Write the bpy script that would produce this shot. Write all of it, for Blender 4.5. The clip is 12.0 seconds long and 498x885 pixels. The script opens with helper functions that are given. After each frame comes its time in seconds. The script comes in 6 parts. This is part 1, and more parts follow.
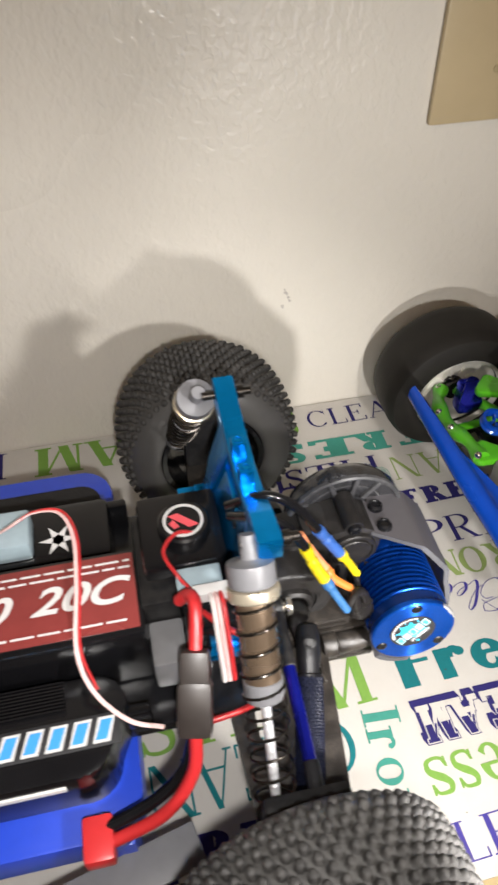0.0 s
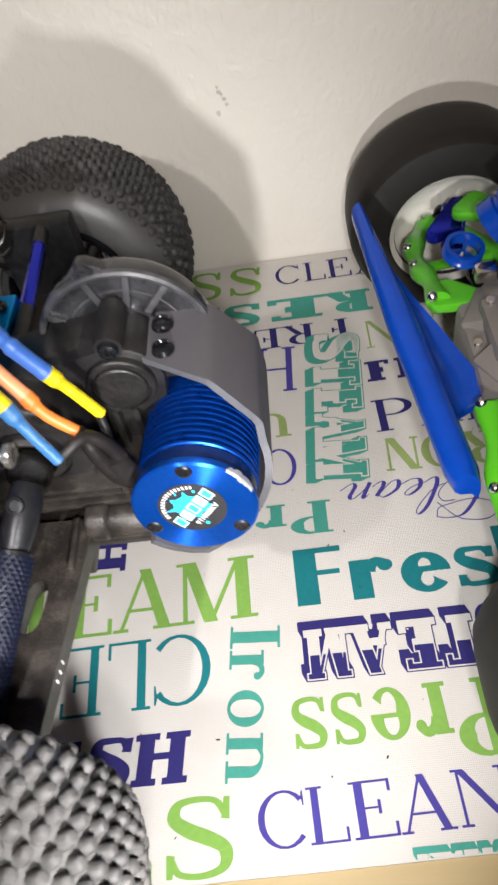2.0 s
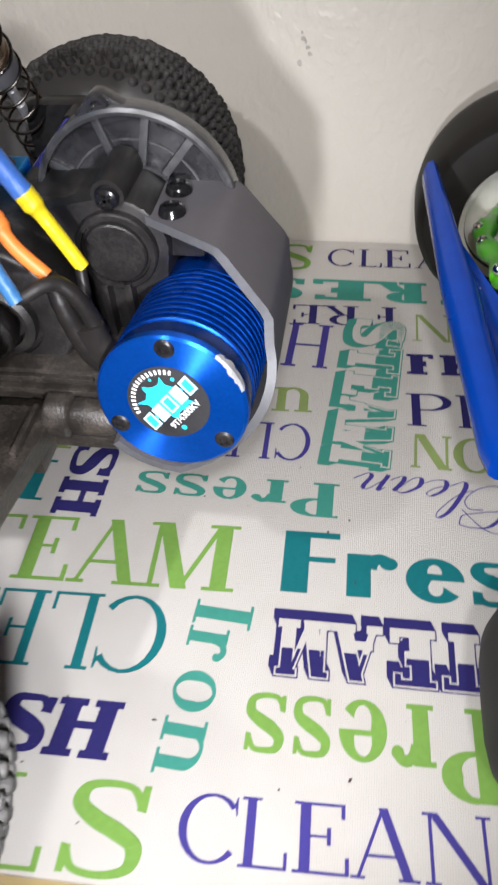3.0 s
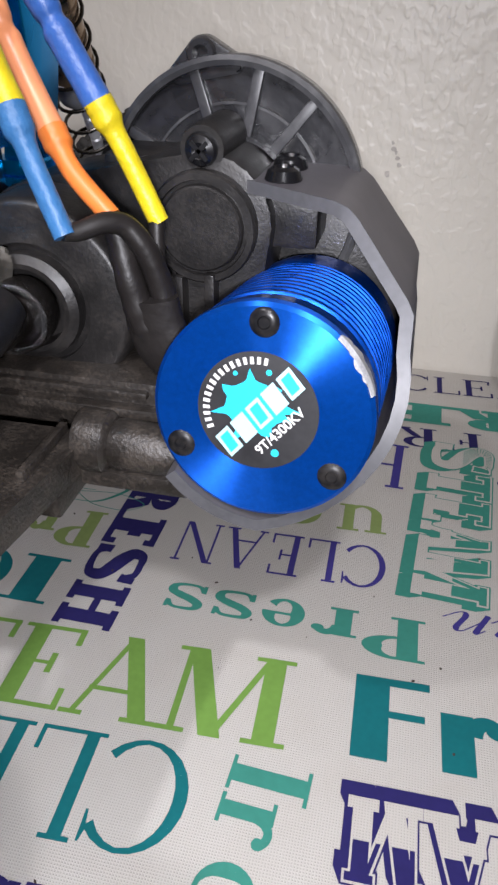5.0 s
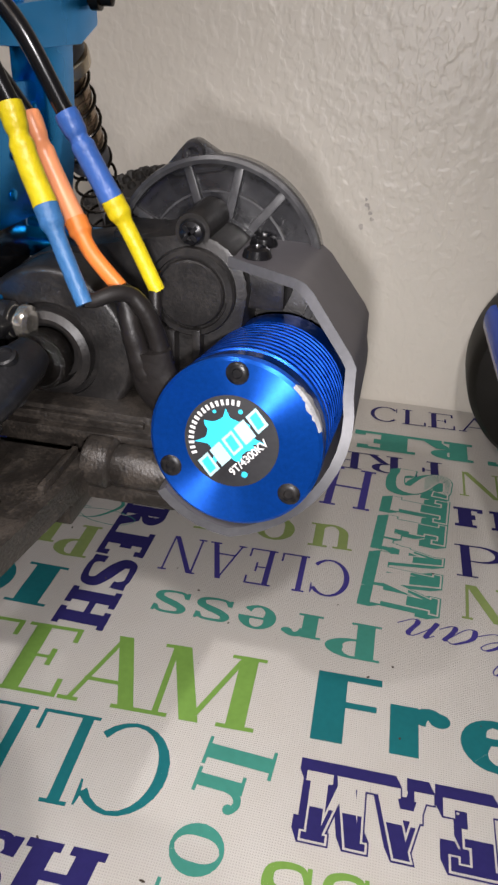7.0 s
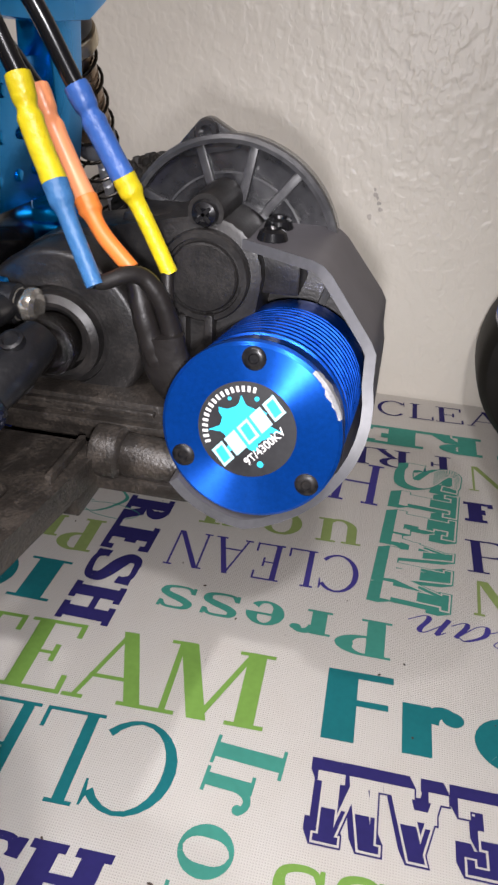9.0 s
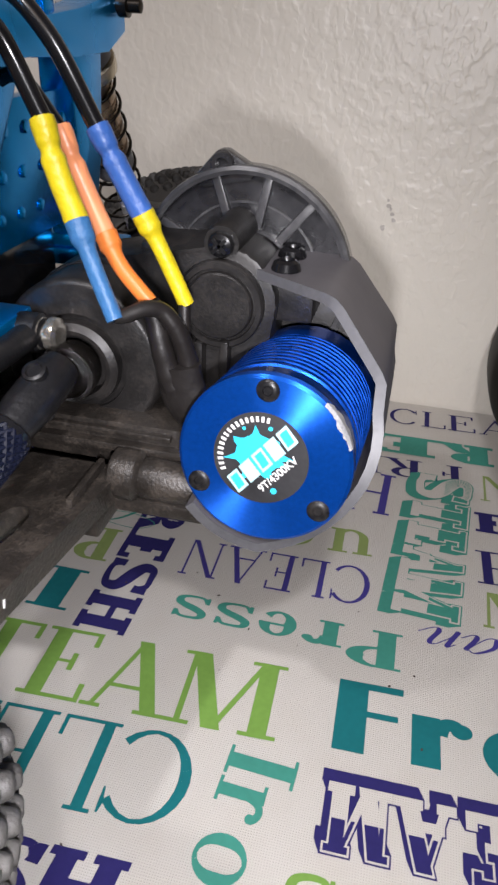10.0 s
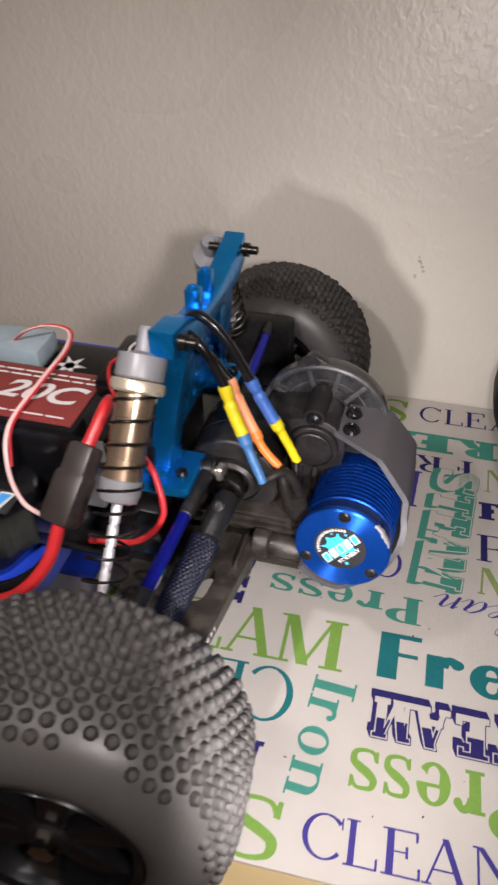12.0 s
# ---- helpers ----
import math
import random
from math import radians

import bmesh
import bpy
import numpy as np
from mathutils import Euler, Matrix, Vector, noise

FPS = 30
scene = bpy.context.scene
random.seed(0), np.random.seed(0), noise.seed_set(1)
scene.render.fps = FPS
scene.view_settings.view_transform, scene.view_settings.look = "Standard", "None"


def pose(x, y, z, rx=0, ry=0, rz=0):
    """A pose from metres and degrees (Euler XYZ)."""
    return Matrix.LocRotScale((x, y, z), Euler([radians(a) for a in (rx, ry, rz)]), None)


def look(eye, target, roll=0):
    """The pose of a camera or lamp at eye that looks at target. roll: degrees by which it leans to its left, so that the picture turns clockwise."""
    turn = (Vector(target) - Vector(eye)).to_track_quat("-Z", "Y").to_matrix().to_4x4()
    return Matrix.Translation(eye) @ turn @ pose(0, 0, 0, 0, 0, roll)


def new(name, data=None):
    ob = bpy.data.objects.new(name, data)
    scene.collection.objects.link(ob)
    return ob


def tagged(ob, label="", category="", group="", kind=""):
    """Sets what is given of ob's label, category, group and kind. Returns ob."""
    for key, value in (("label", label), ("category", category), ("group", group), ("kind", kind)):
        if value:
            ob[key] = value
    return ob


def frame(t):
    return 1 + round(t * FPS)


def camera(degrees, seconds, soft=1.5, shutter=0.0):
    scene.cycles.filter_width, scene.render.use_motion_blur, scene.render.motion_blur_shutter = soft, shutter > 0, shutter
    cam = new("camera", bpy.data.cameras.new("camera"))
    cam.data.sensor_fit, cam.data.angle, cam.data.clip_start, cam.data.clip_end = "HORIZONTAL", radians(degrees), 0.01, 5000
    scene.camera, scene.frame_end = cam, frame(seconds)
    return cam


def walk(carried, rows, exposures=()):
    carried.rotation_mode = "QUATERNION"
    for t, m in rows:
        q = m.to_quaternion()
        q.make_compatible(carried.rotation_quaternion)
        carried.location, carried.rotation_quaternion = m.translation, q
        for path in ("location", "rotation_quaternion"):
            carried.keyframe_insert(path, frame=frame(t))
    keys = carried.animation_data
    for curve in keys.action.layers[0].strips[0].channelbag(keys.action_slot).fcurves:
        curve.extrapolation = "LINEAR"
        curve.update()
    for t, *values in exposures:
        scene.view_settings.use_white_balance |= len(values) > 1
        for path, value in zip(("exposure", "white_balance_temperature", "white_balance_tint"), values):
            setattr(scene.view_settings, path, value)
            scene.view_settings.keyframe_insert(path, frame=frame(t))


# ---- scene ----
cam = camera(38.00, 12.0, soft=2.6, shutter=0.5)
PATH = [
    (0, (-0.1245, -0.1607, 0.4039), (-0.0832, 0.0408, 0.1856), -0.57),
    (0.5, (-0.0762, -0.1646, 0.3910), (-0.0484, 0.0353, 0.1690), -4.04),
    (1, (-0.0337, -0.1720, 0.3691), (-0.0153, 0.0210, 0.1402), -6.51),
    (1.5, (-0.0014, -0.1574, 0.3299), (-0.0119, 0.0271, 0.0935), -9.73),
    (2, (0.0149, -0.1404, 0.2887), (-0.0123, 0.0482, 0.0570), -12.86),
    (2.5, (0.0225, -0.1355, 0.2601), (-0.0094, 0.0483, 0.0252), -13.89),
    (3, (0.0197, -0.1424, 0.2333), (-0.0199, 0.0601, 0.0155), -3.96),
    (3.5, (0.0002, -0.1312, 0.2038), (-0.0263, 0.0924, 0.0055), 2.08),
    (3.7, (-0.0068, -0.1267, 0.1983), (-0.0429, 0.1036, 0.0095), 0.81),
    (5.3, (-0.0018, -0.1223, 0.1721), (-0.0581, 0.1270, 0.0150), 1.31),
    (5.5, (-0.0024, -0.1276, 0.1772), (-0.0596, 0.1225, 0.0217), 1.68),
    (6, (0.0080, -0.1439, 0.1859), (-0.0446, 0.1086, 0.0326), 2.12),
    (6.5, (0.0074, -0.1499, 0.1921), (-0.0437, 0.1046, 0.0417), 2.37),
    (8.3, (0.0035, -0.1453, 0.1860), (-0.0468, 0.1081, 0.0334), 2.55),
    (8.5, (0.0032, -0.1453, 0.1863), (-0.0473, 0.1088, 0.0351), 2.46),
    (9, (0.0021, -0.1456, 0.1864), (-0.0479, 0.1082, 0.0344), 2.77),
    (9.5, (0.0016, -0.1462, 0.1893), (-0.0483, 0.1078, 0.0378), 2.80),
    (10, (0.0018, -0.1466, 0.1948), (-0.0532, 0.1050, 0.0410), 2.37),
    (10.5, (0.0042, -0.1560, 0.2101), (-0.0562, 0.0879, 0.0462), 0.53),
    (11, (0.0031, -0.1697, 0.2541), (-0.0586, 0.0647, 0.0774), 0.07),
    (11.5, (0.0081, -0.1918, 0.2975), (-0.0562, 0.0345, 0.1113), -1.68),
    (12, (-0.0048, -0.2126, 0.3300), (-0.0675, 0.0076, 0.1362), -1.09),
]
import functools
EXPOSURES = [(0.0, 0.08, 6650, 8), (1.5, 0.06, 6450, 9), (2.5, -0.08, 6300, 10), (3.5, -0.26, 6100, 10), (5.5, -0.60, 6100, 13), (6.5, -0.70, 6550, 12),
             (8.5, -0.48, 6350, 13), (9.5, -0.48, 6350, 13), (10.5, -0.60, 6250, 13), (11.5, -0.72, 6550, 15), (12.0, -0.52, 6700, 16)]
walk(cam, [(t, look(eye, target, roll)) for t, eye, target, roll in PATH], EXPOSURES)

# ---- light: fixed stand-ins for one phone torch moving beside the lens; unseen warm room lamp ----
world = bpy.data.worlds.new("world")
world.use_nodes = True
world.node_tree.nodes["Background"].inputs[0].default_value = (0.9, 0.75, 0.6, 1)
world.node_tree.nodes["Background"].inputs[1].default_value = 0.02
scene.world = world
scene.view_settings.exposure = 0.0

torch = bpy.data.lights.new("torch", "AREA")
torch.shape, torch.size, torch.energy, torch.color = "DISK", 0.020, 1.12, (1.0, 0.97, 0.97)
new("torch", torch).matrix_world = look((0.030, -0.212, 0.330), (-0.17, 0.244, 0.22))
# Two added beams from one place, narrowed to keep tower shadows off the wall.
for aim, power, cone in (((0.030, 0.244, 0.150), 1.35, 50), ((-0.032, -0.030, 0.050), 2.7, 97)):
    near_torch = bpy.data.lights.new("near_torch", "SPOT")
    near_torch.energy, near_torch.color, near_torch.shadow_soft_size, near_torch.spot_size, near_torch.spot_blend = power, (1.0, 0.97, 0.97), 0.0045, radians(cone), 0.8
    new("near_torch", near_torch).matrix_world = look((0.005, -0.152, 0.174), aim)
# Added beam at the torch's highest place, aimed at the truck's left end.
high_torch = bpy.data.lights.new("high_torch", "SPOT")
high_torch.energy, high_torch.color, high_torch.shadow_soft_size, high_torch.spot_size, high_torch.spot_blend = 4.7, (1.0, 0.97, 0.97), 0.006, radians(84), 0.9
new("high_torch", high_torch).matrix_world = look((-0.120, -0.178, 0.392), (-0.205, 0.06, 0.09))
room_lamp = bpy.data.lights.new("room_lamp", "AREA")
room_lamp.shape, room_lamp.size, room_lamp.energy, room_lamp.color = "DISK", 1.3, 7.0, (1.0, 0.74, 0.53)
new("room_lamp", room_lamp).matrix_world = look((-0.1, -0.9, 1.55), (-0.1, 0.0, 0.0))

# ---- materials ----
def mat(name, color, rough=0.5, metal=0.0, vary=0.15, grain=300.0, bump=0.0, bump_scale=800.0, spec=0.5, dust=None, dust_amount=0.0, coat=0.0):
    m = bpy.data.materials.new(name)
    m.use_nodes = True
    nt = m.node_tree
    b = nt.nodes["Principled BSDF"]
    b.inputs["Roughness"].default_value, b.inputs["Metallic"].default_value = rough, metal
    b.inputs["Specular IOR Level"].default_value = spec
    b.inputs["Coat Weight"].default_value = coat
    co = nt.nodes.new("ShaderNodeTexCoord")
    fine, broad = nt.nodes.new("ShaderNodeTexNoise"), nt.nodes.new("ShaderNodeTexNoise")
    fine.inputs["Scale"].default_value, broad.inputs["Scale"].default_value = grain, grain / 9
    fine.inputs["Detail"].default_value, broad.inputs["Detail"].default_value = 4, 3
    nt.links.new(co.outputs["Object"], fine.inputs["Vector"])
    nt.links.new(co.outputs["Object"], broad.inputs["Vector"])
    both = nt.nodes.new("ShaderNodeMath")
    both.operation = "ADD"
    nt.links.new(fine.outputs["Fac"], both.inputs[0])
    nt.links.new(broad.outputs["Fac"], both.inputs[1])
    span = nt.nodes.new("ShaderNodeMapRange")
    span.inputs["From Min"].default_value, span.inputs["From Max"].default_value = 0.6, 1.4
    span.inputs["To Min"].default_value, span.inputs["To Max"].default_value = 1 - vary, 1 + vary
    nt.links.new(both.outputs[0], span.inputs["Value"])
    mul = nt.nodes.new("ShaderNodeVectorMath")
    mul.operation = "SCALE"
    mul.inputs[0].default_value = color
    nt.links.new(span.outputs[0], mul.inputs["Scale"])
    out = mul.outputs[0]
    if dust:
        ramp = nt.nodes.new("ShaderNodeMapRange")
        ramp.inputs["From Min"].default_value, ramp.inputs["From Max"].default_value = 0.95, 1.25
        ramp.inputs["To Max"].default_value = dust_amount
        nt.links.new(both.outputs[0], ramp.inputs["Value"])
        mix = nt.nodes.new("ShaderNodeMix")
        mix.data_type = "RGBA"
        nt.links.new(ramp.outputs[0], mix.inputs["Factor"])
        nt.links.new(out, mix.inputs["A"])
        mix.inputs["B"].default_value = (*dust, 1)
        out = mix.outputs["Result"]
    nt.links.new(out, b.inputs["Base Color"])
    r = nt.nodes.new("ShaderNodeMapRange")
    r.inputs["From Min"].default_value, r.inputs["From Max"].default_value = 0.3, 0.7
    r.inputs["To Min"].default_value, r.inputs["To Max"].default_value = max(rough - 0.08, 0.03), min(rough + 0.08, 1)
    nt.links.new(broad.outputs["Fac"], r.inputs["Value"])
    nt.links.new(r.outputs[0], b.inputs["Roughness"])
    if bump:
        n2 = nt.nodes.new("ShaderNodeTexNoise")
        n2.inputs["Scale"].default_value, n2.inputs["Detail"].default_value = bump_scale, 5
        nt.links.new(co.outputs["Object"], n2.inputs["Vector"])
        bp = nt.nodes.new("ShaderNodeBump")
        bp.inputs["Distance"].default_value = bump
        nt.links.new(n2.outputs["Fac"], bp.inputs["Height"])
        nt.links.new(bp.outputs[0], b.inputs["Normal"])
    return m


def wall_paint():
    """Cream semi-gloss paint over a knocked-down, orange-peel plaster."""
    m = mat("cream_wall_paint", (0.70, 0.662, 0.588), 0.30, 0, 0.03, 30)
    nt = m.node_tree
    b, co = nt.nodes["Principled BSDF"], nt.nodes.new("ShaderNodeTexCoord")
    squash = nt.nodes.new("ShaderNodeMapping")
    squash.inputs["Scale"].default_value = (1.0, 1.0, 0.75)
    nt.links.new(co.outputs["Object"], squash.inputs["Vector"])
    total = None
    for scale, lo, hi, weight in ((330, 0.40, 0.66, 0.55), (170, 0.40, 0.66, 0.75), (34, 0.3, 0.7, 0.30)):
        n = nt.nodes.new("ShaderNodeTexNoise")
        n.inputs["Scale"].default_value, n.inputs["Detail"].default_value, n.inputs["Distortion"].default_value = scale, 0.6, 0.35
        nt.links.new(squash.outputs[0], n.inputs["Vector"])
        step = nt.nodes.new("ShaderNodeMapRange")
        step.interpolation_type = "SMOOTHSTEP"
        step.inputs["From Min"].default_value, step.inputs["From Max"].default_value, step.inputs["To Max"].default_value = lo, hi, weight
        nt.links.new(n.outputs["Fac"], step.inputs["Value"])
        if total is None:
            total = step.outputs[0]
        else:
            add = nt.nodes.new("ShaderNodeMath")
            nt.links.new(total, add.inputs[0])
            nt.links.new(step.outputs[0], add.inputs[1])
            total = add.outputs[0]
    bp = nt.nodes.new("ShaderNodeBump")
    bp.inputs["Distance"].default_value, bp.inputs["Strength"].default_value = 0.0008, 0.30
    nt.links.new(total, bp.inputs["Height"])
    nt.links.new(bp.outputs[0], b.inputs["Normal"])
    return m


def cloth_weave():
    """Off-white cotton with a fine plain weave and faint grey smudges."""
    m = mat("off_white_cotton", (0.56, 0.535, 0.495), 0.85, 0, 0.05, 60, spec=0.2, dust=(0.44, 0.40, 0.35), dust_amount=0.3)
    nt = m.node_tree
    b, co = nt.nodes["Principled BSDF"], nt.nodes.new("ShaderNodeTexCoord")
    waves = []
    for axis in ("X", "Y"):
        w = nt.nodes.new("ShaderNodeTexWave")
        w.bands_direction = axis
        w.inputs["Scale"].default_value, w.inputs["Distortion"].default_value = 420, 0.6
        nt.links.new(co.outputs["Object"], w.inputs["Vector"])
        waves.append(w)
    mx = nt.nodes.new("ShaderNodeMath")
    mx.operation = "MAXIMUM"
    nt.links.new(waves[0].outputs["Fac"], mx.inputs[0])
    nt.links.new(waves[1].outputs["Fac"], mx.inputs[1])
    pore = nt.nodes.new("ShaderNodeMapRange")
    pore.inputs["From Min"].default_value, pore.inputs["From Max"].default_value, pore.inputs["To Min"].default_value = 0.02, 0.30, 0.74
    nt.links.new(mx.outputs[0], pore.inputs["Value"])
    dark = nt.nodes.new("ShaderNodeVectorMath")
    dark.operation = "SCALE"
    nt.links.new(b.inputs["Base Color"].links[0].from_socket, dark.inputs[0])
    nt.links.new(pore.outputs[0], dark.inputs["Scale"])
    nt.links.new(dark.outputs[0], b.inputs["Base Color"])
    bp = nt.nodes.new("ShaderNodeBump")
    bp.inputs["Distance"].default_value, bp.inputs["Strength"].default_value = 0.00025, 0.5
    nt.links.new(mx.outputs[0], bp.inputs["Height"])
    nt.links.new(bp.outputs[0], b.inputs["Normal"])
    return m


def wood():
    m = mat("pale_wood", (0.50, 0.37, 0.17), 0.55, 0, 0.12, 40)
    nt = m.node_tree
    b, co = nt.nodes["Principled BSDF"], nt.nodes.new("ShaderNodeTexCoord")
    w = nt.nodes.new("ShaderNodeTexNoise")
    stretch = nt.nodes.new("ShaderNodeMapping")
    stretch.inputs["Scale"].default_value = (6, 90, 90)
    w.inputs["Scale"].default_value, w.inputs["Detail"].default_value = 2, 5
    nt.links.new(co.outputs["Object"], stretch.inputs["Vector"])
    nt.links.new(stretch.outputs[0], w.inputs["Vector"])
    ramp = nt.nodes.new("ShaderNodeMix")
    ramp.data_type = "RGBA"
    ramp.inputs["A"].default_value, ramp.inputs["B"].default_value = (0.29, 0.21, 0.085, 1), (0.40, 0.30, 0.14, 1)
    nt.links.new(w.outputs["Fac"], ramp.inputs["Factor"])
    nt.links.new(ramp.outputs["Result"], b.inputs["Base Color"])
    return m


WALL, COTTON, WOOD = wall_paint(), cloth_weave(), wood()
CARBON = mat("navy_braid", (0.0045, 0.0058, 0.0140), 0.42, 0, 0.3, 500, spec=0.14)
ROOM = mat("room_paint", (0.45, 0.38, 0.30), 0.8, 0, 0.05, 20)
CARPET = mat("brown_carpet", (0.36, 0.27, 0.235), 0.95, 0, 0.35, 250, 0.002, 400)
SCUFF = mat("grey_scuff", (0.45, 0.42, 0.385), 0.7, 0, 0.3, 500)
INK_TEAL = mat("teal_ink", (0.008, 0.140, 0.155), 0.8, 0, 0.10, 500, spec=0.2)
INK_SEA = mat("sea_green_ink", (0.050, 0.250, 0.195), 0.8, 0, 0.10, 500, spec=0.2)
INK_GREEN = mat("leaf_green_ink", (0.165, 0.310, 0.060), 0.8, 0, 0.10, 500, spec=0.2)
INK_OLIVE = mat("olive_ink", (0.230, 0.300, 0.100), 0.8, 0, 0.10, 500, spec=0.2)
INK_NAVY = mat("navy_ink", (0.022, 0.018, 0.11), 0.8, 0, 0.12, 500, spec=0.2)
INK_BLUE = mat("blue_violet_ink", (0.05, 0.04, 0.22), 0.8, 0, 0.10, 500, spec=0.2)
PLATE = mat("ivory_plastic", (0.50, 0.40, 0.24), 0.4, 0, 0.05, 60)
SCREW_BRASS = mat("dull_screw", (0.42, 0.34, 0.20), 0.45, 0.2, 0.15)

RUBBER = mat("tyre_rubber", (0.033, 0.0315, 0.0300), 0.66, 0, 0.25, 300, 0.0003, 900, spec=0.35, dust=(0.072, 0.068, 0.064), dust_amount=0.6)
# Same rubber as the tread, lightened for torch light the lamps don't give it.
SIDEWALL = mat("lightened_sidewall_rubber", (0.066, 0.0635, 0.061), 0.44, 0, 0.2, 120, 0.0001, 700, spec=0.5, dust=(0.05, 0.048, 0.046), dust_amount=0.5)
SLICK = mat("slick_rubber", (0.0120, 0.0105, 0.0090), 0.58, 0, 0.2, 80, 0.00005, 600, spec=0.28, dust=(0.018, 0.0165, 0.0135), dust_amount=0.35)
BLACK = mat("black_plastic", (0.008, 0.008, 0.009), 0.38, 0, 0.2, 300, 0.0001, 900, spec=0.35, dust=(0.04, 0.037, 0.033), dust_amount=0.3)
GEARBOX = mat("dusty_black_nylon", (0.0110, 0.0102, 0.0100), 0.40, 0, 0.25, 1100, 0.00007, 1500, spec=0.46, dust=(0.036, 0.030, 0.026), dust_amount=0.3)
ARMBLACK = mat("dirty_black_nylon", (0.0165, 0.0140, 0.0120), 0.38, 0, 0.25, 1500, 0.00020, 1300, spec=0.55, dust=(0.070, 0.056, 0.044), dust_amount=0.4)
SMOKE = mat("smoke_grey_plastic", (0.018, 0.018, 0.020), 0.24, 0, 0.5, 160, 0.0003, 260, dust=(0.060, 0.060, 0.063), dust_amount=0.25, coat=0.3)
GLOSSBLACK = mat("gloss_black", (0.006, 0.006, 0.007), 0.18, 0, 0.2, 200)
GREASE = mat("black_grease", (0.004, 0.0034, 0.003), 0.16, 0, 0.4, 500, 0.0006, 2200)
WORNSCREW = mat("worn_dark_screw", (0.006, 0.006, 0.007), 0.35, 0.0, 0.35, 900, spec=0.28, dust=(0.05, 0.042, 0.034), dust_amount=0.2)
NAVYBAND = mat("dark_navy_lacquer", (0.003, 0.020, 0.11), 0.2, 0.3, 0.2, 300)
SHEATH = mat("dark_wire_sheath", (0.010, 0.0085, 0.0080), 0.42, 0, 0.25, 250, 0.00025, 300, spec=0.35)
CYAN_AL = mat("cyan_anodised_aluminium", (0.0, 0.290, 0.74), 0.27, 0.88, 0.10, 200)
def brushed_blue():
    """Blue anodised face, turned on a lathe: the brushing runs round the axis."""
    m = mat("turned_blue_aluminium", (0.006, 0.095, 0.53), 0.35, 0.78, 0.18, 9000, 0.000006, 5000)
    nt = m.node_tree
    b, tan = nt.nodes["Principled BSDF"], nt.nodes.new("ShaderNodeTangent")
    tan.direction_type, tan.axis = "RADIAL", "Y"
    b.inputs["Anisotropic"].default_value = 0.92
    b.inputs["Anisotropic Rotation"].default_value = 0.25
    nt.links.new(tan.outputs[0], b.inputs["Tangent"])
    nt.links.remove(b.inputs["Roughness"].links[0])
    return m


BELL_BLUE = brushed_blue()
MOTOR_BLUE = mat("blue_anodised_aluminium", (0.002, 0.062, 0.41), 0.34, 0.80, 0.15, 3000)
DEEP_BLUE = mat("deep_blue_anodised", (0.02, 0.03, 0.55), 0.25, 0.9, 0.1, 300)
BARE = mat("bare_aluminium", (0.75, 0.75, 0.77), 0.45, 0.6, 0.2, 700)
SCRAPED = mat("scraped_aluminium", (0.30, 0.30, 0.31), 0.5, 0.3, 0.4, 2500)
STUD = mat("satin_steel", (0.62, 0.58, 0.51), 0.24, 0.9, 0.25, 600)
STEEL = mat("bright_steel", (0.70, 0.68, 0.65), 0.16, 1.0, 0.1, 300)
BRONZE = mat("bronze_anodised", (0.31, 0.225, 0.155), 0.28, 0.8, 0.08, 300)
NICKEL = mat("pale_nickel", (0.70, 0.62, 0.48), 0.22, 0.7, 0.05, 300)
GREYNYLON = mat("grey_nylon", (0.17, 0.17, 0.18), 0.45, 0, 0.08, 200)
GUARD_TOP = mat("grey_coated_metal", (0.090, 0.085, 0.092), 0.45, 0.2, 0.08, 250)
GUARD_EDGE = mat("bare_cut_metal", (0.070, 0.070, 0.076), 0.5, 0.1, 0.2, 700)
PLUGGREY = mat("dark_grey_shrink", (0.026, 0.021, 0.019), 0.32, 0, 0.3, 150)
SERVOGREY = mat("grey_servo_plastic", (0.15, 0.15, 0.155), 0.35, 0, 0.2, 120)
RIBGREY = mat("worn_grey_rib", (0.037, 0.037, 0.040), 0.35, 0, 0.2, 300, dust=(0.12, 0.12, 0.12), dust_amount=0.4)
SPRING = mat("dark_spring_steel", (0.05, 0.045, 0.04), 0.25, 0.9, 0.1, 300)
YELLOW = mat("yellow_heatshrink", (0.58, 0.46, 0.008), 0.40, 0, 0.12, 300, 0.0004, 420)
SKY = mat("pale_blue_heatshrink", (0.034, 0.125, 0.29), 0.42, 0, 0.12, 300, 0.0005, 420)
ROYAL = mat("blue_heatshrink", (0.036, 0.11, 0.37), 0.40, 0, 0.12, 300, 0.0004, 420)
PEACH = mat("peach_heatshrink", (0.72, 0.27, 0.12), 0.40, 0, 0.08, 300)
ORANGE = mat("orange_heatshrink", (0.62, 0.17, 0.03), 0.38, 0, 0.08, 300)
REDWIRE = mat("red_silicone_wire", (0.50, 0.025, 0.028), 0.35, 0, 0.1, 200)
WHITEWIRE = mat("white_wire", (0.75, 0.68, 0.66), 0.4, 0, 0.05, 200)
PINKWIRE = mat("pinkish_ribbon_wire", (0.75, 0.50, 0.48), 0.4, 0, 0.1, 200)
LABELRED = mat("red_foil_label", (0.20, 0.036, 0.033), 0.25, 0, 0.12, 120)
LABELWHITE = mat("white_print", (0.62, 0.61, 0.60), 0.45, 0, 0.03, 200)
LABELPALE = mat("pale_cyan_print", (0.36, 0.56, 0.60), 0.45, 0, 0.05, 200)
LABELCYAN = mat("cyan_print", (0.03, 0.52, 0.75), 0.4, 0, 0.03, 200)
LABELBLUE = mat("bright_blue_print", (0.05, 0.30, 0.70), 0.4, 0, 0.05, 200)
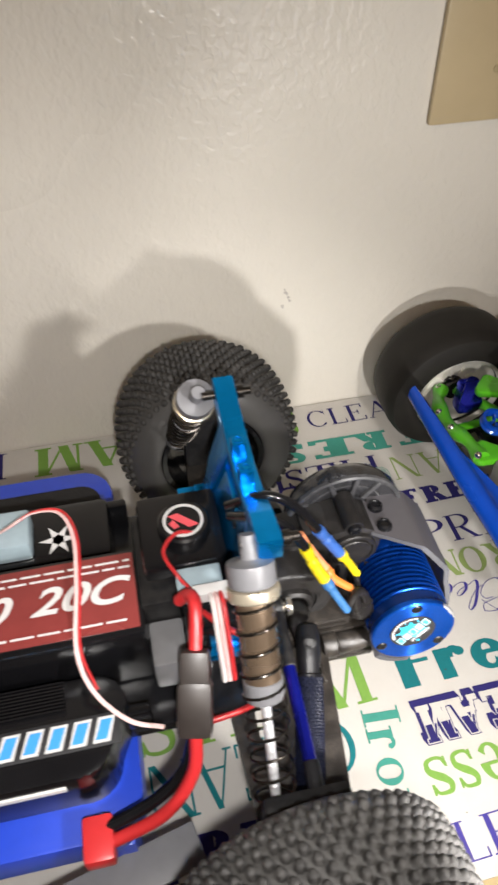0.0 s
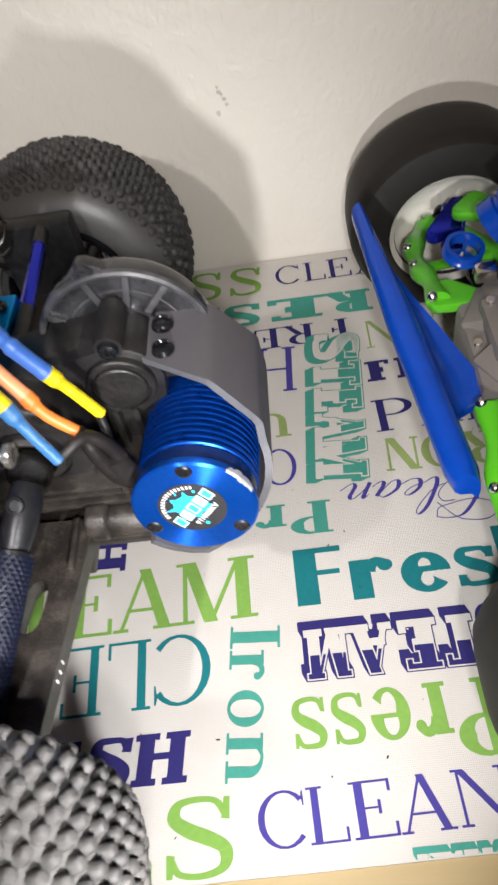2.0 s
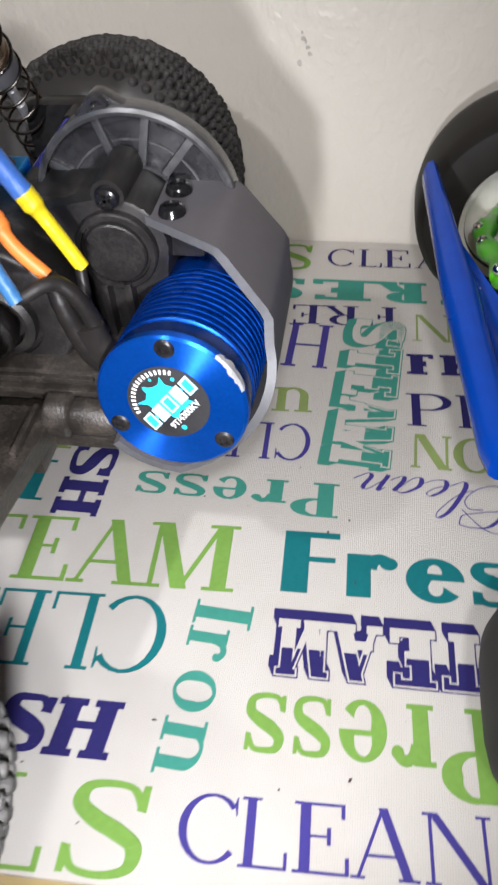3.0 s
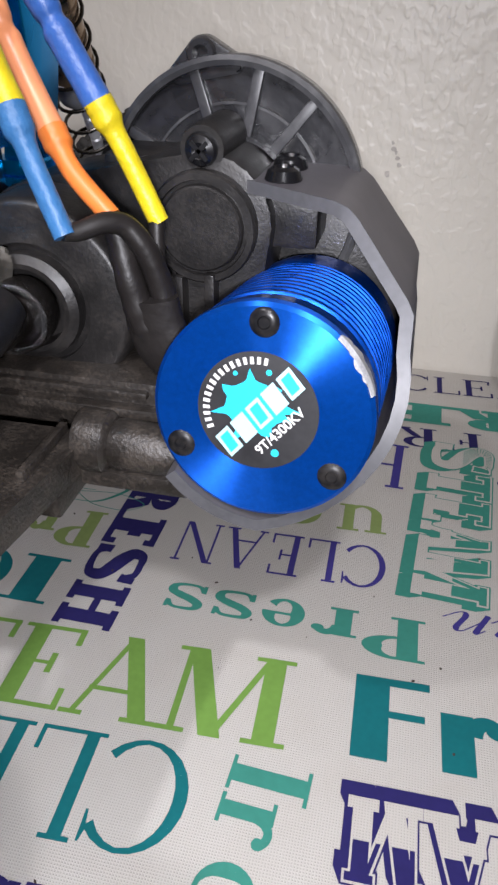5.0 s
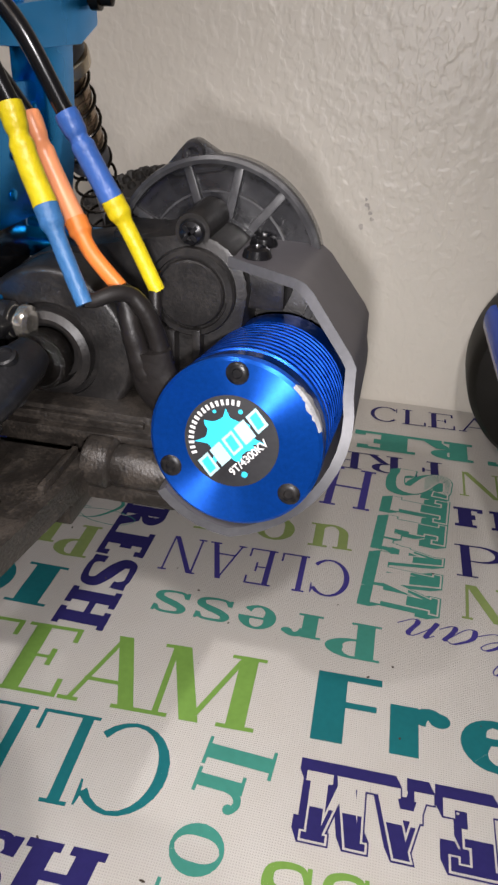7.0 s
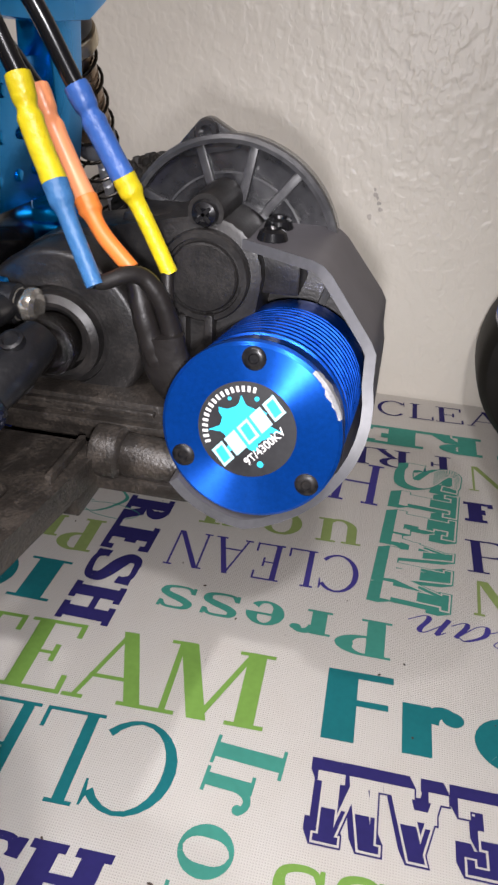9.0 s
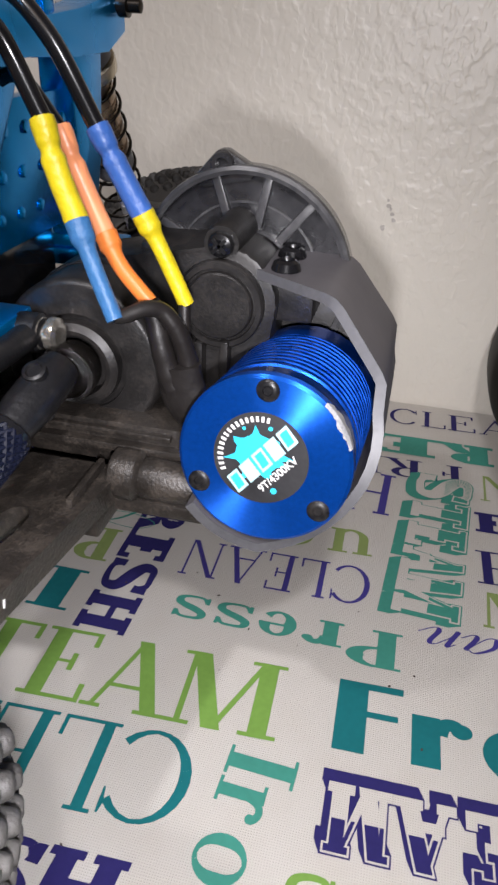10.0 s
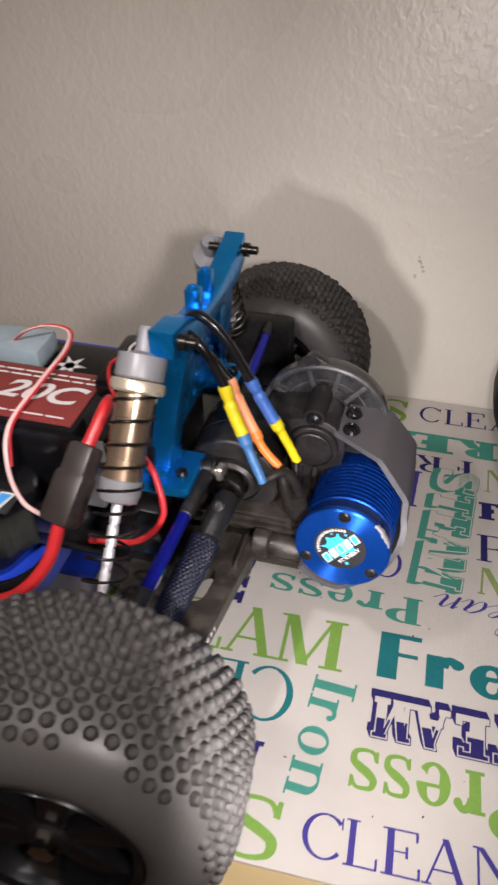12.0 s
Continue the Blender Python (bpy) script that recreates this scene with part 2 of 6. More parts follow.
LABELBLACK = mat("black_sticker", (0.018, 0.018, 0.020), 0.5, 0, 0.3, 900)
REDPRINT = mat("red_print", (0.75, 0.10, 0.12), 0.4, 0, 0.05, 200)
STANDBLUE = mat("blue_stand_plastic", (0.014, 0.055, 0.52), 0.35, 0, 0.08, 150)
BUMPER = mat("blue_nylon", (0.003, 0.050, 0.36), 0.22, 0, 0.12, 150)
FOAM = mat("black_foam", (0.016, 0.015, 0.015), 0.9, 0, 0.2, 500, 0.0004, 900)
GREEN_AL = mat("lime_green_nylon", (0.085, 0.42, 0.014), 0.30, 0, 0.08, 200)
WHITERIM = mat("off_white_rim", (0.78, 0.75, 0.68), 0.45, 0, 0.12, 120, dust=(0.4, 0.36, 0.3), dust_amount=0.4)
NOSEGREY = mat("grey_chassis_plastic", (0.20, 0.180, 0.165), 0.5, 0, 0.1, 150)
CLEARGREY = mat("clear_blue_grey_case", (0.30, 0.38, 0.42), 0.15, 0, 0.2, 100)


# ---- mesh helpers ----
def finish(name, bm, material, parent=None, label="", smooth=True, sharp=0.6):
    me = bpy.data.meshes.new(name)
    bmesh.ops.recalc_face_normals(bm, faces=bm.faces[:])
    for e in bm.edges:
        if len(e.link_faces) == 2 and e.calc_face_angle(0) > sharp:
            e.smooth = False
    for f in bm.faces:
        f.smooth = smooth
    bm.to_mesh(me)
    bm.free()
    ob = new(name, me)
    me.materials.append(material)
    if parent is not None:
        ob.parent = parent
    if label:
        tagged(ob, label)
    return ob


def part(name, bm, material, parent, label="", sharp=0.6):
    return finish(name, bm, material, parent, label, True, sharp)


def thing(name, label, category, group="", at=(0, 0, 0)):
    ob = new(name)
    ob.empty_display_size = 0.01
    return tagged(ob, label, category, group)


def basis(a, b):
    """A frame whose z runs from a to b."""
    d = Vector(b) - Vector(a)
    return Matrix.Translation(a) @ d.to_track_quat("Z", "Y").to_matrix().to_4x4(), d.length


def box(bm, lo, hi, bevel=0.0, m=None):
    c = [(p + q) / 2 for p, q in zip(lo, hi)]
    s = [q - p for p, q in zip(lo, hi)]
    made = bmesh.ops.create_cube(bm, size=1, matrix=(m or Matrix()) @ Matrix.Translation(c) @ Matrix.Diagonal((*s, 1)))
    if bevel:
        vs = made["verts"]
        es = list({e for v in vs for e in v.link_edges})
        bmesh.ops.bevel(bm, geom=es, offset=bevel, segments=2, affect="EDGES", profile=0.6)
    return bm


def lathe(bm, a, b, profile, seg=32, cap=True):
    """Turns (radius, distance from a towards b) into a solid round the axis from a to b."""
    m, _ = basis(a, b)
    rings = []
    for r, h in profile:
        rings.append([bm.verts.new(m @ Vector((r * math.cos(2 * math.pi * i / seg), r * math.sin(2 * math.pi * i / seg), h))) for i in range(seg)])
    for p, q in zip(rings, rings[1:]):
        for i in range(seg):
            bm.faces.new((p[i], p[(i + 1) % seg], q[(i + 1) % seg], q[i]))
    if cap:
        bm.faces.new(rings[0][::-1])
        bm.faces.new(rings[-1])
    return bm


def rod(bm, a, b, r, r2=None, seg=20, edge=0.0):
    L = (Vector(b) - Vector(a)).length
    r2 = r if r2 is None else r2
    e = edge or min(r, r2, L / 2) * 0.15
    return lathe(bm, a, b, [(r - e, 0), (r, e), (r2, L - e), (r2 - e, L)], seg)


def curve_points(points, n=8):
    """A smooth run through the points."""
    P = [Vector(p) for p in points]
    P = [2 * P[0] - P[1]] + P + [2 * P[-1] - P[-2]]
    out = []
    for i in range(1, len(P) - 2):
        for k in range(n):
            t = k / n
            a, b, c, d = P[i - 1], P[i], P[i + 1], P[i + 2]
            out.append(0.5 * (2 * b + (c - a) * t + (2 * a - 5 * b + 4 * c - d) * t * t + (3 * b - a - 3 * c + d) * t ** 3))
    return out + [P[-2]]


def tube(bm, points, r, seg=12, n=8, flat=1.0, up=(0, 0, 1)):
    """A wire along a smooth run of points; r may be a number or one for each run point by a function of 0..1."""
    run = curve_points(points, n)
    rings = []
    side = None
    for i, p in enumerate(run):
        d = (run[min(i + 1, len(run) - 1)] - run[max(i - 1, 0)]).normalized()
        if side is None:
            side = d.cross(Vector(up)).normalized()
        side = (side - d * side.dot(d)).normalized()
        top = side.cross(d)
        rr = r(i / (len(run) - 1)) if callable(r) else r
        rings.append([bm.verts.new(p + rr * (math.cos(2 * math.pi * k / seg) * side + flat * math.sin(2 * math.pi * k / seg) * top)) for k in range(seg)])
    for p, q in zip(rings, rings[1:]):
        for i in range(seg):
            bm.faces.new((p[i], p[(i + 1) % seg], q[(i + 1) % seg], q[i]))
    bm.faces.new(rings[0][::-1])
    bm.faces.new(rings[-1])
    return bm


def slab(bm, outline, m, depth, bevel=0.0):
    """A flat outline (x, y) raised by depth along z, in the frame m."""
    vs = [bm.verts.new(m @ Vector((x, y, 0))) for x, y in outline]
    f = bm.faces.new(vs)
    ext = bmesh.ops.extrude_face_region(bm, geom=[f])
    up = [v for v in ext["geom"] if isinstance(v, bmesh.types.BMVert)]
    bmesh.ops.translate(bm, verts=up, vec=(m.to_3x3() @ Vector((0, 0, depth))))
    if bevel:
        es = list({e for v in vs + up for e in v.link_edges})
        bmesh.ops.bevel(bm, geom=es, offset=bevel, segments=2, affect="EDGES", profile=0.6)
    return bm


def arc(cx, cy, r, a0, a1, n):
    return [(cx + r * math.cos(radians(a0 + (a1 - a0) * i / n)), cy + r * math.sin(radians(a0 + (a1 - a0) * i / n))) for i in range(n + 1)]


def hull(circles, n=28):
    """The outline round some circles (x, y, r)."""
    pts = sorted({(round(p[0], 6), round(p[1], 6)) for x, y, r in circles for p in arc(x, y, r, 0, 360, n)})
    def half(seq):
        h = []
        for p in seq:
            while len(h) > 1 and (h[-1][0] - h[-2][0]) * (p[1] - h[-2][1]) - (h[-1][1] - h[-2][1]) * (p[0] - h[-2][0]) <= 0:
                h.pop()
            h.append(p)
        return h
    return half(pts)[:-1] + half(pts[::-1])[:-1]


XZ = Matrix(((1, 0, 0, 0), (0, 0, -1, 0), (0, 1, 0, 0), (0, 0, 0, 1)))   # outline in x, z; depth runs towards -y
YZ = Matrix(((0, 0, 1, 0), (1, 0, 0, 0), (0, 1, 0, 0), (0, 0, 0, 1)))    # outline in y, z; depth runs towards +x


def at_y(y):
    return Matrix.Translation((0, y, 0)) @ XZ


def at_x(x):
    return Matrix.Translation((x, 0, 0)) @ YZ


def bm_new():
    return bmesh.new()


# ---- setting ----
WALL_Y = 0.244
def plain_wall(name, lo, hi, material, label, category):
    return tagged(finish(name, box(bm_new(), lo, hi), material), label, category, kind="structure")


wall = plain_wall("wall_north", (-1.6, WALL_Y, -0.8), (1.6, WALL_Y + 0.1, 1.6), WALL, "cream painted wall with orange-peel plaster texture", "wall")
plain_wall("wall_south", (-1.6, -2.1, -0.8), (1.6, -2.0, 1.6), ROOM, "plain painted wall closing the room", "wall")
plain_wall("wall_west", (-1.7, -2.0, -0.8), (-1.6, WALL_Y, 1.6), ROOM, "plain painted side wall of the room", "wall")
plain_wall("wall_east", (1.6, -2.0, -0.8), (1.7, WALL_Y, 1.6), ROOM, "plain painted side wall of the room", "wall")
plain_wall("floor", (-1.6, -2.0, -0.85), (1.6, WALL_Y, -0.8), CARPET, "pinkish brown carpeted floor below the table", "floor")
plain_wall("ceiling", (-1.6, -2.0, 1.6), (1.6, WALL_Y, 1.65), ROOM, "plain painted ceiling", "ceiling")

# small dents and specks in the paint
rnd = random.Random(4)
for dx, dz, r in ((0.0, 0.006, 0.0016), (0.002, 0.002, 0.0012), (0.003, -0.001, 0.0013), (-0.002, -0.005, 0.0018), (-0.001, 0.009, 0.0009), (0.001, 0.0045, 0.0009)):
    bm = bm_new()
    ring = [(dx - 0.0145 + r * rnd.uniform(0.5, 1.1) * math.cos(a * 0.785), 0.1045 + dz + r * rnd.uniform(0.5, 1.2) * math.sin(a * 0.785)) for a in range(8)]
    slab(bm, ring, at_y(WALL_Y), 0.0004)
    part("scuff", bm, SCUFF, wall)

# table
def table():
    t = thing("work_table", "pale wooden table pushed against the wall, covered by a printed cloth", "table")
    b = bm_new()
    box(b, (-0.75, -0.118, -0.026), (0.75, 0.2415, -0.002), 0.002)
    part("tabletop", b, WOOD, t, "pale wooden tabletop with a bare front edge")
    for x in (-0.7, 0.7):
        for y in (-0.1, 0.22):
            b = bm_new()
            box(b, (x - 0.02, y - 0.02, -0.8), (x + 0.02, y + 0.02, -0.0262), 0.002)
            part("leg", b, WOOD, t)


table()


# ---- the printed cloth ----
def glyph(ch, st, th, sf, sh):
    """Flat pieces of a serif letter of cap height 1, and its width."""
    P = []

    def rect(x0, y0, x1, y1):
        P.append([(x0, y0), (x1, y0), (x1, y1), (x0, y1)])

    def stem(x, y0, y1, w=None, feet="bt"):
        w = st if w is None else w
        rect(x, y0, x + w, y1)
        if "b" in feet:
            rect(x - sf, y0, x + w + sf, y0 + sh)
        if "t" in feet:
            rect(x - sf, y1 - sh, x + w + sf, y1)

    def diag(x0, y0, x1, y1, w):
        P.append([(x0, y0), (x0 + w, y0), (x1 + w, y1), (x1, y1)])

    def bowl(cx, cy, rx, ry, a0, a1, w1, w0, n=18):
        def at(i, k):
            a = radians(a0 + (a1 - a0) * i / n)
            w = w0 + (w1 - w0) * abs(math.cos(a)) ** 1.5
            return (cx + (rx - k * w) * math.cos(a), cy + (ry - k * w) * math.sin(a))
        for i in range(n):
            P.append([at(i, 0), at(i + 1, 0), at(i + 1, 1), at(i, 1)])

    def foot(x, y0, w):
        rect(x - sf, y0, x + w + sf, y0 + sh)

    def ess(s, k=1.2):
        k = k * s
        fat, slim = st * s * 1.05, max(th, st * 0.42) * s
        i0 = slim / 2
        run = [Vector((px * k, py * s, 0)) for px, py in ((0.49, 0.74), (0.42, 0.92), (0.28, 1.0 - i0 / s), (0.12, 0.92), (0.085, 0.74), (0.20, 0.585), (0.35, 0.47), (0.475, 0.33), (0.46, 0.12), (0.30, i0 / s), (0.12, 0.08), (0.05, 0.27))]
        fine = curve_points(run, 5)
        n = len(fine)
        edge = []
        for i, p in enumerate(fine):
            d = (fine[min(i + 1, n - 1)] - fine[max(i - 1, 0)]).normalized()
            u = i / (n - 1)
            w = slim + (fat - slim) * math.exp(-((u - 0.5) / 0.20) ** 2)
            o = Vector((-d.y, d.x, 0)) * w / 2
            edge.append((p + o, p - o))
        for q, r in zip(edge, edge[1:]):
            P.append([(q[0].x, q[0].y), (r[0].x, r[0].y), (r[1].x, r[1].y), (q[1].x, q[1].y)])
        tip = max(th * 1.3, 0.05) * s
        P.append([(0.49 * k - tip * 0.6, 0.70 * s), (0.49 * k + tip * 0.5, 0.68 * s), (0.50 * k + tip * 0.5, 0.97 * s), (0.50 * k - tip * 0.3, 0.97 * s)])
        P.append([(0.05 * k - tip * 0.5, 0.03 * s), (0.05 * k + tip * 0.3, 0.03 * s), (0.05 * k + tip * 0.6, 0.30 * s), (0.05 * k - tip * 0.5, 0.32 * s)])
        return 0.56 * k

    w = 0.6
    if ch == "C":
        bowl(0.46, 0.5, 0.46, 0.51, 42, 318, st, th)
        P.append([(0.772, 0.87), (0.800, 0.70), (0.822, 0.70), (0.818, 0.97), (0.796, 0.97)])
        w = 0.86
    elif ch == "O":
        bowl(0.46, 0.5, 0.46, 0.51, 0, 360, st, th, 30)
        w = 0.92
    elif ch in "LEF":
        stem(sf, 0, 1)
        w = 0.66
        if ch in "LE":
            rect(sf, 0, 0.62, sh)
            sf > 0.03 and rect(0.62 - th, 0, 0.62, 0.25)
        if ch in "EF":
            rect(sf, 1 - sh, 0.58, 1)
            sf > 0.03 and rect(0.58 - th, 0.78, 0.58, 1)
            rect(sf, 0.5, 0.42 if sf > 0.03 else 0.54, 0.5 + sh * 0.85)
            sf > 0.03 and rect(0.42 - th, 0.40, 0.42, 0.65)
    elif ch == "T":
        stem(0.35 - st / 2, 0, 1, feet="b")
        rect(0, 1 - sh, 0.7, 1)
        rect(0, 0.76, th, 1)
        rect(0.7 - th, 0.76, 0.7, 1)
        w = 0.7
    elif ch == "A":
        diag(sf, 0, 0.40, 1, th)
        diag(0.72 - st / 2, 0, 0.40 - st / 2 + th / 2, 1, st)
        rect(0.18, 0.30, 0.62, 0.30 + sh)
        foot(sf, 0, th)
        foot(0.72 - st / 2, 0, st)
        w = 0.80 + sf
    elif ch == "N":
        stem(sf, 0, 1, th)
        stem(0.72, 0, 1, th, "t")
        diag(0.72 + th - st, 0, sf, 1, st)
        w = 0.74 + th + sf
    elif ch == "M":
        stem(sf, 0, 1, th, "b")
        diag(0.41 - st / 2, 0.0, sf, 1, st)
        diag(0.41 - th / 2, 0.0, 0.74, 1, th)
        stem(0.72, 0, 1, st, "bt")
        foot(sf, 1 - sh, th)
        w = 0.74 + st + sf
    elif ch == "I":
        stem(sf, 0, 1)
        w = 2 * sf + st
    elif ch in "PR":
        stem(sf, 0, 1)
        bowl(0.30, 0.74, 0.33, 0.27, -90, 90, st, th)
        rect(sf, 1 - sh, 0.32, 1)
        rect(sf, 0.47, 0.32, 0.47 + sh)
        w = 0.66
        if ch == "R":
            diag(0.62 - st * 0.3, 0, 0.28, 0.48, st)
            foot(0.62 - st * 0.3, 0, st)
            w = 0.80
    elif ch == "H":
        stem(sf, 0, 1)
        stem(0.62, 0, 1)
        rect(sf, 0.48, 0.64, 0.48 + sh)
        w = 0.64 + st + sf
    elif ch == "S":
        w = ess(1.0)
    elif ch == "s":
        w = ess(0.68)
    elif ch == "r":
        stem(sf, 0, 0.68, feet="b")
        rect(0, 0.68 - sh, sf + st, 0.68)
        fat = st * 0.62
        bowl(sf + st + 0.10, 0.42, 0.20, 0.28, 35, 172, fat, fat, 14)
        ball = arc(sf + st + 0.10 + 0.10, 0.42 + 0.13, fat * 0.62, 0, 340, 17)
        P.append(ball)
        w = sf + st + 0.32
    elif ch == "e":
        bowl(0.31, 0.34, 0.31, 0.35, 0, 320, st, th, 24)
        rect(0.05, 0.34, 0.60, 0.34 + sh)
        w = 0.64
    elif ch == "o":
        bowl(0.32, 0.34, 0.32, 0.35, 0, 360, st, th, 24)
        w = 0.66
    elif ch in "nh":
        stem(sf, 0, 1.0 if ch == "h" else 0.68, feet="b")
        rect(0, (1.0 if ch == "h" else 0.68) - sh, sf + st, 1.0 if ch == "h" else 0.68)
        bowl(sf + st * 0.5 + 0.20, 0.42, 0.22 + st * 0.5, 0.27, 0, 165, st, th)
        rect(sf + 0.42, 0, sf + 0.42 + st, 0.43)
        foot(sf + 0.42, 0, st)
        w = 0.44 + st + 2 * sf
    elif ch == "l":
        stem(sf, 0, 1.0)
        w = 2 * sf + st
    elif ch == "a":
        bowl(0.26, 0.22, 0.26, 0.23, 0, 360, st, th)
        rect(0.44, 0, 0.44 + st, 0.5)
        bowl(0.28, 0.48, 0.16 + st, 0.21, 0, 150, st, th)
        w = 0.48 + st
    return P, w


STYLES = {"thin": (0.122, 0.044, 0.07, 0.042), "bold": (0.21, 0.06, 0.07, 0.06), "slab": (0.27, 0.11, 0.08, 0.13), "heavy": (0.27, 0.10, 0.0, 0.10),
          "medium": (0.165, 0.055, 0.08, 0.05)}


def word(text, x, y, angle, length, height, style, ink, slant=0.0, gap=0.07, label="", sheet=None, inlay=None, spans=None):
    """A printed word: its baseline starts at (x, y), runs at angle for length, and its capitals are height high. spans: where each letter begins and ends."""
    P, pen = [], 0.0
    for k, ch in enumerate(text):
        pieces, w = glyph(ch, *STYLES[style])
        if spans:
            x0, x1 = spans[2 * k], spans[2 * k + 1]
            P += [[(x0 + px * (x1 - x0) / w, py) for px, py in q] for q in pieces]
        else:
            P += [[(px + pen, py) for px, py in q] for q in pieces]
        pen += w + gap
    sx, sy = 1.0 if spans else length / (pen - gap), height
    c, s = math.cos(radians(angle)), math.sin(radians(angle))
    b = bm_new()
    for k, q in enumerate(P):
        z = 0.00035 + 0.000002 * (k % 40)
        vs = []
        for px, py in q:
            u, v = px * sx + slant * py * sy, py * sy
            X, Y = x + u * c - v * s, y + u * s + v * c
            vs.append(b.verts.new((X, max(Y, cloth_front(X) + 0.0006), z)))
        try:
            b.faces.new(vs)
        except ValueError:
            pass
    me = bpy.data.meshes.new("printed_word")
    b.to_mesh(me)
    b.free()
    ob = new("printed_word", me)
    me.materials.append(ink)
    ob.parent = sheet
    if inlay:
        def grown(q, by):
            pts = [Vector((px * sx, py * sy)) for px, py in q]
            if sum(p.x * o.y - p.y * o.x for p, o in zip(pts, pts[1:] + pts[:1])) < 0:
                pts.reverse()
            res = []
            for i, p in enumerate(pts):
                d0, d1 = p - pts[i - 1], pts[(i + 1) % len(pts)] - p
                if d0.length < 1e-7 or d1.length < 1e-7:
                    return None
                n0, n1 = Vector((d0.y, -d0.x)).normalized(), Vector((d1.y, -d1.x)).normalized()
                k = max(1 + n0.dot(n1), 0.5)
                res.append(p + (n0 + n1) * (by / k))
            return res

        def above(pts, v):
            res = []
            for i, p in enumerate(pts):
                o = pts[(i + 1) % len(pts)]
                if p.y >= v:
                    res.append(p)
                if (p.y - v) * (o.y - v) < 0:
                    res.append(p.lerp(o, (v - p.y) / (o.y - p.y)))
            return res

        def layer(name, polys, z, paint):
            b = bm_new()
            for k, pts in enumerate(polys):
                if pts and len(pts) > 2:
                    b.faces.new([b.verts.new((x + p.x * c - p.y * s, max(y + p.x * s + p.y * c, cloth_front(x + p.x * c - p.y * s) + 0.0006), z + 0.000002 * (k % 40))) for p in pts])
            me = bpy.data.meshes.new(name)
            b.to_mesh(me)
            b.free()
            me.materials.append(paint)
            new(name, me).parent = ob
        e = height * 0.035
        shade = []
        for q in P:
            g = grown(q, e * 0.95)
            if g:
                shade += [[p + Vector((height * 0.010 * k, -height * 0.021 * k)) for p in g] for k in range(9)]
        layer("letter_shade", shade, 0.00037, ink)
        layer("letter_face", [grown(q, e * 0.35) for q in P], 0.00050, inlay)
        layer("letter_cap", [above(g, height * 0.52) for g in (grown(q, -e * 0.45) for q in P) if g], 0.00062, ink)
        marks, dots = [], []
        for q in P:
            ys = [p[1] for p in q]
            if len(q) == 4 and max(ys) - min(ys) > 0.9 and abs(q[1][0] - q[0][0]) > 0.15:
                w = abs(q[1][0] - q[0][0]) * sx * 0.20
                for v, run in ((0.40, marks), (0.60, dots)):
                    mid = ((q[0][0] + q[1][0]) * (1 - v) + (q[3][0] + q[2][0]) * v) / 2 * sx
                    run.append([Vector((mid - w, v * height)), Vector((mid, (v - 0.11) * height)), Vector((mid + w, v * height)), Vector((mid, (v + 0.11) * height))])
        for run, paint in ((marks, ink), (dots, inlay)):
            for q in run:
                layer("letter_diamond", [q], 0.00074, paint)
    return tagged(ob, label or "printed word %s" % text)


SCRIPT = {
    "C": (1.1, [(0.97, 1.13), (0.77, 1.18), (0.52, 1.11), (0.40, 0.74), (0.41, 0.37), (0.70, 0.06), (0.96, 0.14), (1.09, 0.47), (0.96, 0.71), (0.75, 0.71)]),
    "l": (0.33, [(-0.05, 0.22), (0.14, 0.40), (0.28, 0.86), (0.22, 1.02), (0.11, 0.80), (0.08, 0.22), (0.16, 0.02), (0.33, 0.16)]),
    "e": (0.42, [(0.0, 0.14), (0.20, 0.26), (0.28, 0.42), (0.18, 0.47), (0.05, 0.28), (0.09, 0.06), (0.24, 0.02), (0.42, 0.16)]),
    "a": (0.52, [(0.36, 0.38), (0.22, 0.47), (0.04, 0.27), (0.07, 0.04), (0.20, 0.06), (0.36, 0.44), (0.32, 0.12), (0.39, 0.02), (0.52, 0.16)]),
    "n": (0.60, [(0.0, 0.36), (0.09, 0.45), (0.08, 0.02), (0.12, 0.20), (0.26, 0.45), (0.35, 0.38), (0.33, 0.10), (0.42, 0.02), (0.58, 0.20)]),
}


def script_word(text, x, y, angle, length, height, ink, slant, sheet):
    """A joined handwritten word, drawn with a broad nib; the capital has an oval flourish."""
    runs, pen = [], 0.0
    for ch in text:
        w, pts = SCRIPT[ch]
        runs.append([(px + pen, py) for px, py in pts])
        pen += w
    runs.append([(0.97, 1.13), (1.0, 0.92), (0.88, 0.83), (0.41, 0.71), (-0.05, 0.94), (0.04, 1.26), (0.42, 1.26), (0.67, 1.12), (1.06, 0.74)])
    k, c, s = length / pen, math.cos(radians(angle)), math.sin(radians(angle))
    b = bm_new()
    for n, run in enumerate(runs):
        line = curve_points([(px * k + slant * py * height, py * height, 0) for px, py in run], 6)
        edge = []
        for i, p in enumerate(line):
            d = (line[min(i + 1, len(line) - 1)] - line[max(i - 1, 0)]).normalized()
            w = height * (0.022 + (0.0 if n == len(runs) - 1 else 0.085) * max(0.0, -d.y) ** 1.5)
            o = Vector((-d.y, d.x, 0)) * w / 2
            edge.append([b.verts.new((x + q.x * c - q.y * s, y + q.x * s + q.y * c, 0.00035 + 0.000003 * (i % 30))) for q in (p + o, p - o)])
        for p, q in zip(edge, edge[1:]):
            b.faces.new((p[0], q[0], q[1], p[1]))
    me = bpy.data.meshes.new("printed_word")
    b.to_mesh(me)
    b.free()
    ob = new("printed_word", me)
    me.materials.append(ink)
    ob.parent = sheet
    return tagged(ob, "printed word Clean in flowing script")


CLOTH_Y1 = 0.2425


